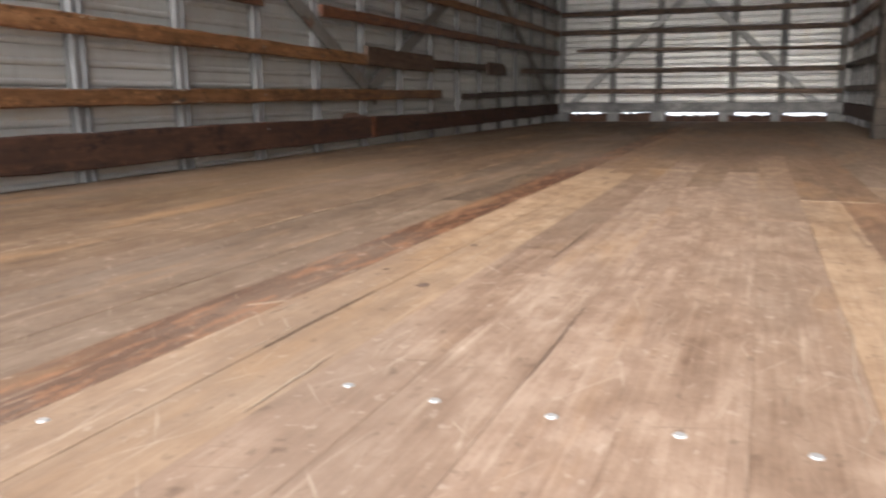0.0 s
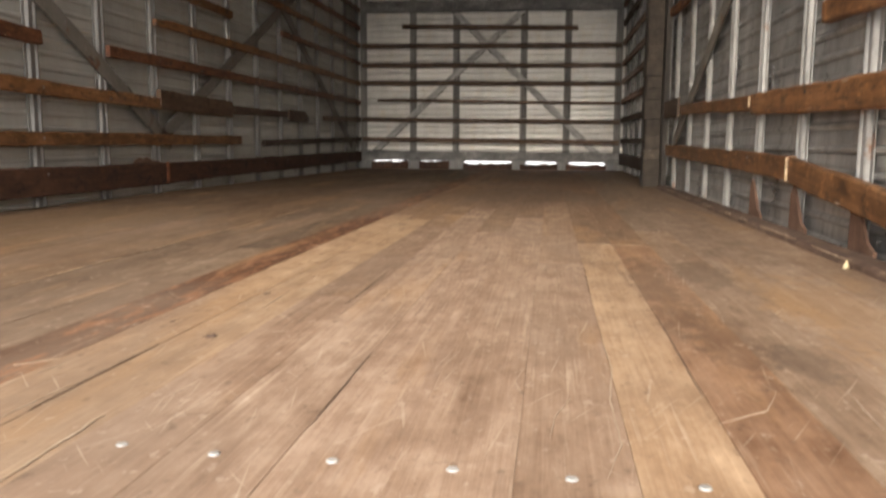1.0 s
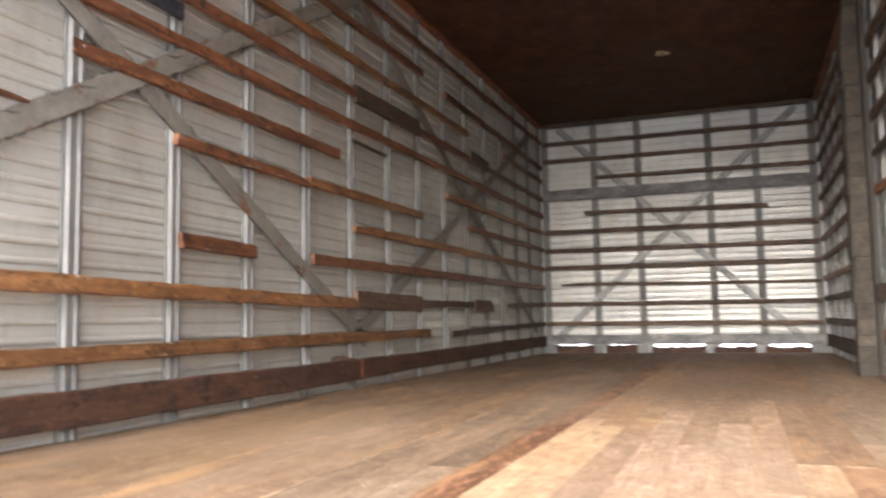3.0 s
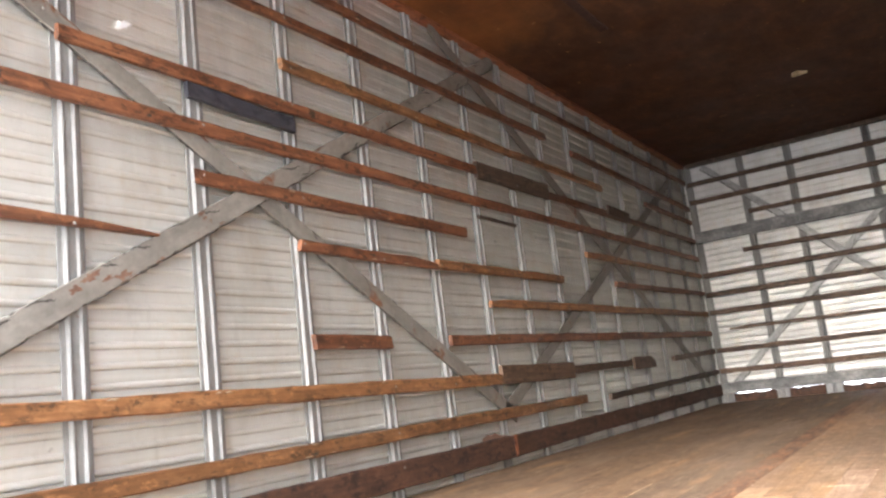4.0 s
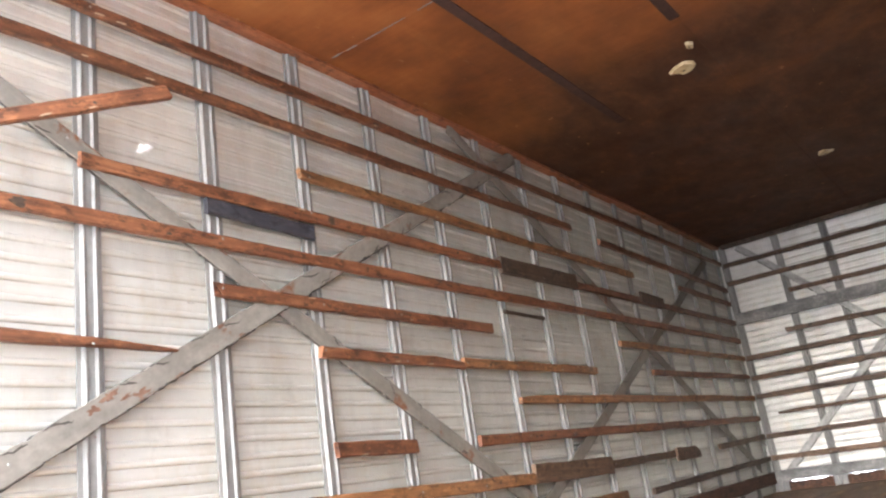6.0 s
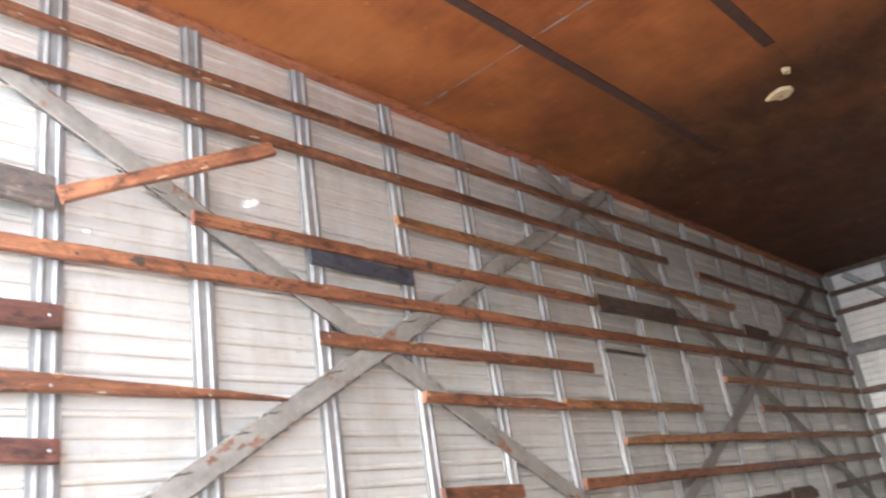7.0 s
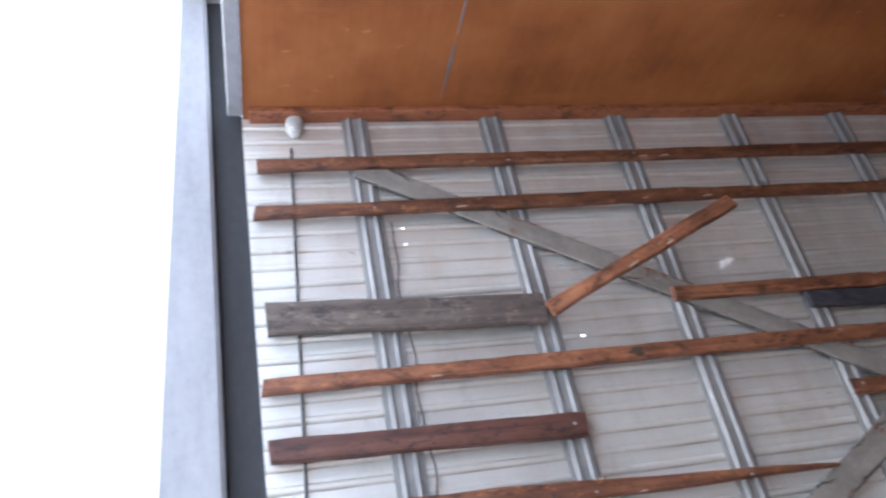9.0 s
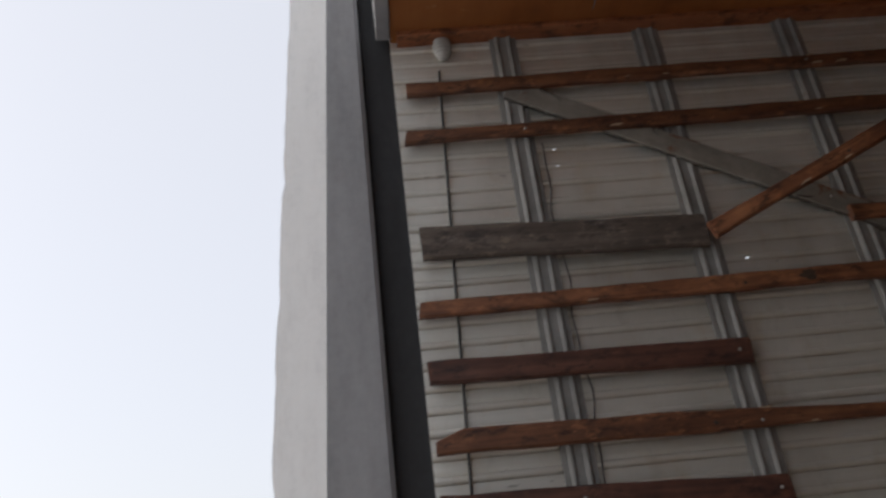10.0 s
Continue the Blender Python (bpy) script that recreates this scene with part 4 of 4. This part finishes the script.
tagged(col, "column of stacked worn timber blocks, tan and grey-brown", "column")
channel = mesh_object("steel_channel", box_bm(0.594, 0.62, 4.14, 4.34, 0, H - 0.003, 0.003), TAR)
tagged(channel, "dark dirty steel channel standing beside the timber column", "channel")
part("edge_strip", box_bm(0.6205, 0.6265, 4.136, 4.15, 0.06, H - 0.02, 0.001), POST, channel, "pale bare metal edge")

bm = bmesh.new()
n = 40
sweep(bm, [[(0.566 + RNG.uniform(-0.002, 0.002), y, 0.0), (0.568, y, 0.009 + RNG.uniform(-0.002, 0.002)), (0.58, y, 0.014),
            (0.625, y, 0.014), (0.625, y, 0.0)] for y in [0.07 + 4.05 * i / n for i in range(n + 1)]])
kerb = mesh_object("floor_kerb", bm, KERB)
tagged(kerb, "worn rusty edge angle between floor and wall", "kerb", kind="structure")
lip = random.Random(5)
y = 0.5
while y < 4.0:
    end = y + lip.uniform(0.08, 0.34)
    ob = part("worn_lip", crack_bm([(y, 0.0), ((y + end) / 2, lip.uniform(-0.002, 0.002)), (end, 0.0)], lip.uniform(0.004, 0.008), 0.0012, lip), SCRATCH, kerb, "pale rubbed edge")
    ob.matrix_world = pose(0.572, 0, 0.0118, 0, -90, 0)
    y = end + lip.uniform(0.03, 0.3)
for k in range(1, 6):
    y = Y0 + PITCH * k
    bm = bmesh.new()
    sweep(bm, [[(x, y + 0.012, 0.012), (x, y + 0.008, 0.095), (x, y - 0.012, 0.118), (x, y - 0.03, 0.104), (x, y - 0.085, 0.034), (x, y - 0.118, 0.022), (x, y - 0.118, 0.012)]
               for x in (0.6315, 0.6255)])
    part("gusset", bm, RUST_DULL, wall_right, "rusty triangular foot gusset")

# ---- small things ----
for x, y, rx, ry, sd in ((-0.636, 3.412, 0.05, 0.062, 3), (-0.541, 3.225, 0.02, 0.03, 8), (-0.41, 5.24, 0.05, 0.06, 5)):
    ob = mesh_object("ceiling_patch", blob_bm(rx, ry, sd + 2, 0.012, 8, 0.5), FLAKE)
    ob.matrix_world = pose(x, y, H - 0.0005, 180, 0, 20 * sd)
    nail = part("nail", blob_bm(0.006, 0.006, sd + 1, 0.003), CABLE, ob, "dark nail head")
    nail.matrix_basis = pose(rx * 0.1, 0, 0.0125)
    tagged(ob, "pale torn patch stuck on the plywood ceiling", "patch", "ceiling patches")

ob = mesh_object("torn_label", blob_bm(0.019, 0.037, 4, 0.001, 17, 0.3), WHITE)
ob.matrix_world = pose(XL - 0.0135, 1.366, 1.450, 0, 90, 0)
tagged(ob, "torn white label on the corrugated wall", "label")
bm = bmesh.new()
sweep(bm, [[(0.005 * r * math.cos(a), 0.004 * r * math.sin(a), z) for a in (0.3, 1.4, 2.5, 3.6, 4.7, 5.8)] for r, z in ((1.0, 0.0), (1.2, 0.004), (0.6, 0.01), (0.2, 0.016))])
ob = mesh_object("paint_chip", bm, FLAKE)
ob.matrix_world = pose(0.556, 1.405, 0.001, 0, 8, 15)
tagged(ob, "pale chip lying on the rusty floor edge", "chip")

# round-ended lamp high by the rear frame with its cable
lamp = mesh_object("marker_lamp", box_bm(XL - 0.019, XL - 0.004, 0.185, 0.22, 1.94, 2.0, 0.006), JAMB_DARK)
tagged(lamp, "pale oval marker lamp high on the wall by the rear frame", "lamp")
bm = bmesh.new()
bmesh.ops.create_uvsphere(bm, u_segments=20, v_segments=40, radius=1.0)
for v in bm.verts:
    rib = 1.0 + 0.09 * math.cos(v.co.z * 22)
    v.co = Vector((v.co.x * 0.018 * rib, v.co.y * 0.025 * rib, v.co.z * 0.043))
lens_ob = part("lens", bm, LENS, lamp, "dull pale lens")
lens_ob.location = (XL - 0.004, 0.202, 1.971)
for p in lens_ob.data.polygons:
    p.use_smooth = True


def cable(points, r, label):
    cu = bpy.data.curves.new("cable", "CURVE")
    cu.dimensions = "3D"
    cu.bevel_depth, cu.bevel_resolution = r, 2
    sp = cu.splines.new("POLY")
    sp.points.add(len(points) - 1)
    for p, c in zip(sp.points, points):
        p.co = (*c, 1)
    tmp = bpy.data.objects.new("cable", cu)
    scene.collection.objects.link(tmp)
    dg = bpy.context.evaluated_depsgraph_get()
    me = bpy.data.meshes.new_from_object(tmp.evaluated_get(dg))
    bpy.data.objects.remove(tmp)
    me.materials.append(CABLE)
    return tagged(new("cable", me), label, "cable")


cable([(XL - 0.014, 0.186 - 0.055 * (1.9 - z) / 1.2, z) for z in [1.9 - 0.1 * i for i in range(19)]], 0.0035, "straight black cable running down the wall")
cable([(XL - 0.0125, 0.424 + 0.005 * math.sin(z * 21) + 0.003 * math.sin(z * 47), z) for z in [1.64 - 0.03 * i for i in range(52)]],
      0.0018, "thin wavy black cable beside a post")

# screw heads in the floor
for i, (x, y) in enumerate(((-0.422, 0.315), (-0.26, 0.444), (-0.188, 0.437), (-0.104, 0.437), (-0.021, 0.434), (0.057, 0.430), (0.14, 0.428),
                            (-0.62, 0.44), (0.3, 0.43))):
    bm = bmesh.new()
    bmesh.ops.create_cone(bm, segments=14, radius1=0.0046, radius2=0.0036, depth=0.0012, cap_ends=True)
    ob = mesh_object("floor_screw", bm, SCREW)
    ob.location = (x, y, 0.0007)
    tagged(ob, "bright worn screw head in the floor plank", "screw", "floor screws")

def floor_line(name, points, width, mat, label, category):
    rng = random.Random(int(abs(points[0][0]) * 999 + points[0][1] * 77))
    ob = mesh_object(name, crack_bm([(y, -x) for x, y in points], width, 0.0007, rng), mat)
    ob.matrix_world = pose(0, 0, 0.0005, 0, -90, 0)
    return tagged(ob, label, category, "marks on the floor")


for pts, w in (([(-0.138, 0.5), (-0.1385, 0.6), (-0.14, 0.72)], 0.0013), ([(-0.231, 0.96), (-0.2285, 1.05), (-0.229, 1.22)], 0.0016),
               ([(-0.372, 0.5), (-0.3735, 0.58), (-0.372, 0.72)], 0.0014), ([(0.099, 1.1), (0.1005, 1.3), (0.0995, 1.45)], 0.0013),
               ([(-0.2, 2.35), (-0.2205, 2.5), (-0.2195, 2.8)], 0.002), ([(0.172, 0.62), (0.1745, 0.8), (0.1755, 0.95)], 0.0012)):
    floor_line("floor_crack", pts, w, CRACK, "dark crack along a plank joint of the floor", "crack")
for pts, w in (([(0.099, 0.822), (0.102, 0.696), (0.093, 0.599), (0.094, 0.496), (0.08, 0.432)], 0.0014), ([(0.061, 0.6), (0.046, 0.546), (0.043, 0.498)], 0.0012),
               ([(0.172, 0.55), (0.218, 0.588), (0.24, 0.645)], 0.0015), ([(0.302, 0.655), (0.293, 0.553)], 0.0018),
               ([(-0.382, 0.481), (-0.381, 0.516), (-0.379, 0.57)], 0.0023), ([(-0.302, 0.372), (-0.305, 0.44), (-0.306, 0.5)], 0.0023),
               ([(-0.43, 0.6), (-0.425, 0.64)], 0.0018), ([(-0.47, 0.62), (-0.44, 0.65)], 0.0014), ([(-0.33, 0.92), (-0.335, 1.05)], 0.0014)):
    floor_line("scratch", pts, w, SCRATCH, "pale raw scratch in the worn floor", "scratch")
for pts, w in (([(-0.245, 2.318), (-0.19, 2.322), (-0.142, 2.316)], 0.006), ([(0.102, 1.686), (0.14, 1.69), (0.172, 1.687)], 0.005), ([(0.18, 1.69), (0.21, 1.688), (0.236, 1.692)], 0.004),
               ([(-0.7555, 1.02), (-0.757, 1.2), (-0.7555, 1.33)], 0.003), ([(-0.756, 1.4), (-0.7575, 1.62)], 0.0028), ([(-0.7565, 1.66), (-0.755, 1.85), (-0.757, 2.05)], 0.003),
               ([(-0.756, 2.2), (-0.757, 2.5)], 0.0028)):
    floor_line("wood_sliver", pts, w * 1.3, RAW, "pale raw sliver along a worn plank edge", "wood sliver")
for x, y, r in ((-0.334, 0.764, 0.008), (-0.41, 0.83, 0.004), (-0.36, 1.02, 0.005)):
    ob = mesh_object("knot", blob_bm(r, r * 1.5, int(r * 3000), 0.0006, 12), KERB)
    ob.location = (x, y, 0.0004)
    tagged(ob, "dark knot in a floor plank", "knot", "marks on the floor")

# ---- floor planks ----
FIXED = {  # column edge: butt joints and tints of its planks (r, g, b)
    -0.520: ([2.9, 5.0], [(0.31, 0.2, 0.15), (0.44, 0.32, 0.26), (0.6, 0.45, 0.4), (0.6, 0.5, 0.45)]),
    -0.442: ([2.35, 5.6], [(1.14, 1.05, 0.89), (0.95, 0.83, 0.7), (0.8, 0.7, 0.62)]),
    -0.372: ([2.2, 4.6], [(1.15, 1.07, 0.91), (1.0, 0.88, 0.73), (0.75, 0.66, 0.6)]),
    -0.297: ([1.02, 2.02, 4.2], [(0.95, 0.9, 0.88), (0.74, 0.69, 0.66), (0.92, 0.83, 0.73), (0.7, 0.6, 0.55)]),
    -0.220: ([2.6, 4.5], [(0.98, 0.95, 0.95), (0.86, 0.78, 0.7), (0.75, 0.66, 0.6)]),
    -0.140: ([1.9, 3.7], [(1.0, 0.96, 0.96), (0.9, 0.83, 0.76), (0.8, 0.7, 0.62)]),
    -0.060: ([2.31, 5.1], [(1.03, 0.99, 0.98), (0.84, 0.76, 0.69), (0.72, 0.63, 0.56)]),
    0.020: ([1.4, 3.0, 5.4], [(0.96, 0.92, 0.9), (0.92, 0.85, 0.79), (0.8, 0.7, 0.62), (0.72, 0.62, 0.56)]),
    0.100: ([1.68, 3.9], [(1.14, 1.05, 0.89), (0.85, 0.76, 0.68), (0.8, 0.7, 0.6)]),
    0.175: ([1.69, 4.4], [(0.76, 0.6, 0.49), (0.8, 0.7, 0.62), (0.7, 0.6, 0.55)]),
}
edges = [-1.70 + (1.70 - 0.598) / 14 * i for i in range(14)]
edges += [-0.598, -0.520, -0.442, -0.372, -0.297, -0.220, -0.140, -0.060, 0.020, 0.100, 0.175]
while edges[-1] + 0.078 < 0.68:
    edges.append(edges[-1] + 0.0775)
prng = random.Random(21)
for x0, x1 in zip(edges, edges[1:]):
    if x1 - x0 < 0.02:
        continue
    if round(x0, 3) in FIXED:
        cuts, tints = FIXED[round(x0, 3)]
    else:
        cuts, y = [], prng.uniform(0.9, 2.4)
        while y < 6.4:
            cuts.append(y)
            y += prng.uniform(1.2, 2.6)
        tints = []
        for _ in range(len(cuts) + 1):
            v = prng.uniform(0.84, 1.06)
            w = prng.uniform(0.92, 1.02)
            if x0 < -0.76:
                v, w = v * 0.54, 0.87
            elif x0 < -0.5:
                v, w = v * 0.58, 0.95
            elif x0 > 0.2:
                v *= 0.9
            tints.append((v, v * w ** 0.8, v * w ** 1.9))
    ys = [-0.12] + cuts + [6.90]
    for i, (a, b) in enumerate(zip(ys, ys[1:])):
        dz = prng.uniform(-0.0004, 0.0004)
        g = prng.choice((0.00003, 0.00005, 0.0001, 0.0003))
        g = {-0.372: 0.0004, -0.220: 0.0002, -0.140: 0.00015, -0.442: 0.0004, 0.100: 0.0002}.get(round(x0, 3), g)
        bm = box_bm(x0 + g, x1 - 0.0001, a + 0.0003, b - 0.0003, -0.03, dz)
        top = [e for e in bm.edges if all(v.co.z > -0.01 for v in e.verts)]
        bmesh.ops.bevel(bm, geom=top, offset=0.0003, segments=1, affect="EDGES")
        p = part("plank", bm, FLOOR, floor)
        # the fading of daylight past y = 2.4 is put into the tint
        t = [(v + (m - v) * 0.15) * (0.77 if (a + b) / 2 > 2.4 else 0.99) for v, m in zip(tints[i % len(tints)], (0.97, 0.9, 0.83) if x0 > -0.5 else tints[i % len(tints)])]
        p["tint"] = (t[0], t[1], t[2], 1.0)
        p["worn"] = 1.0 if round(x0, 3) == -0.520 else 0.0
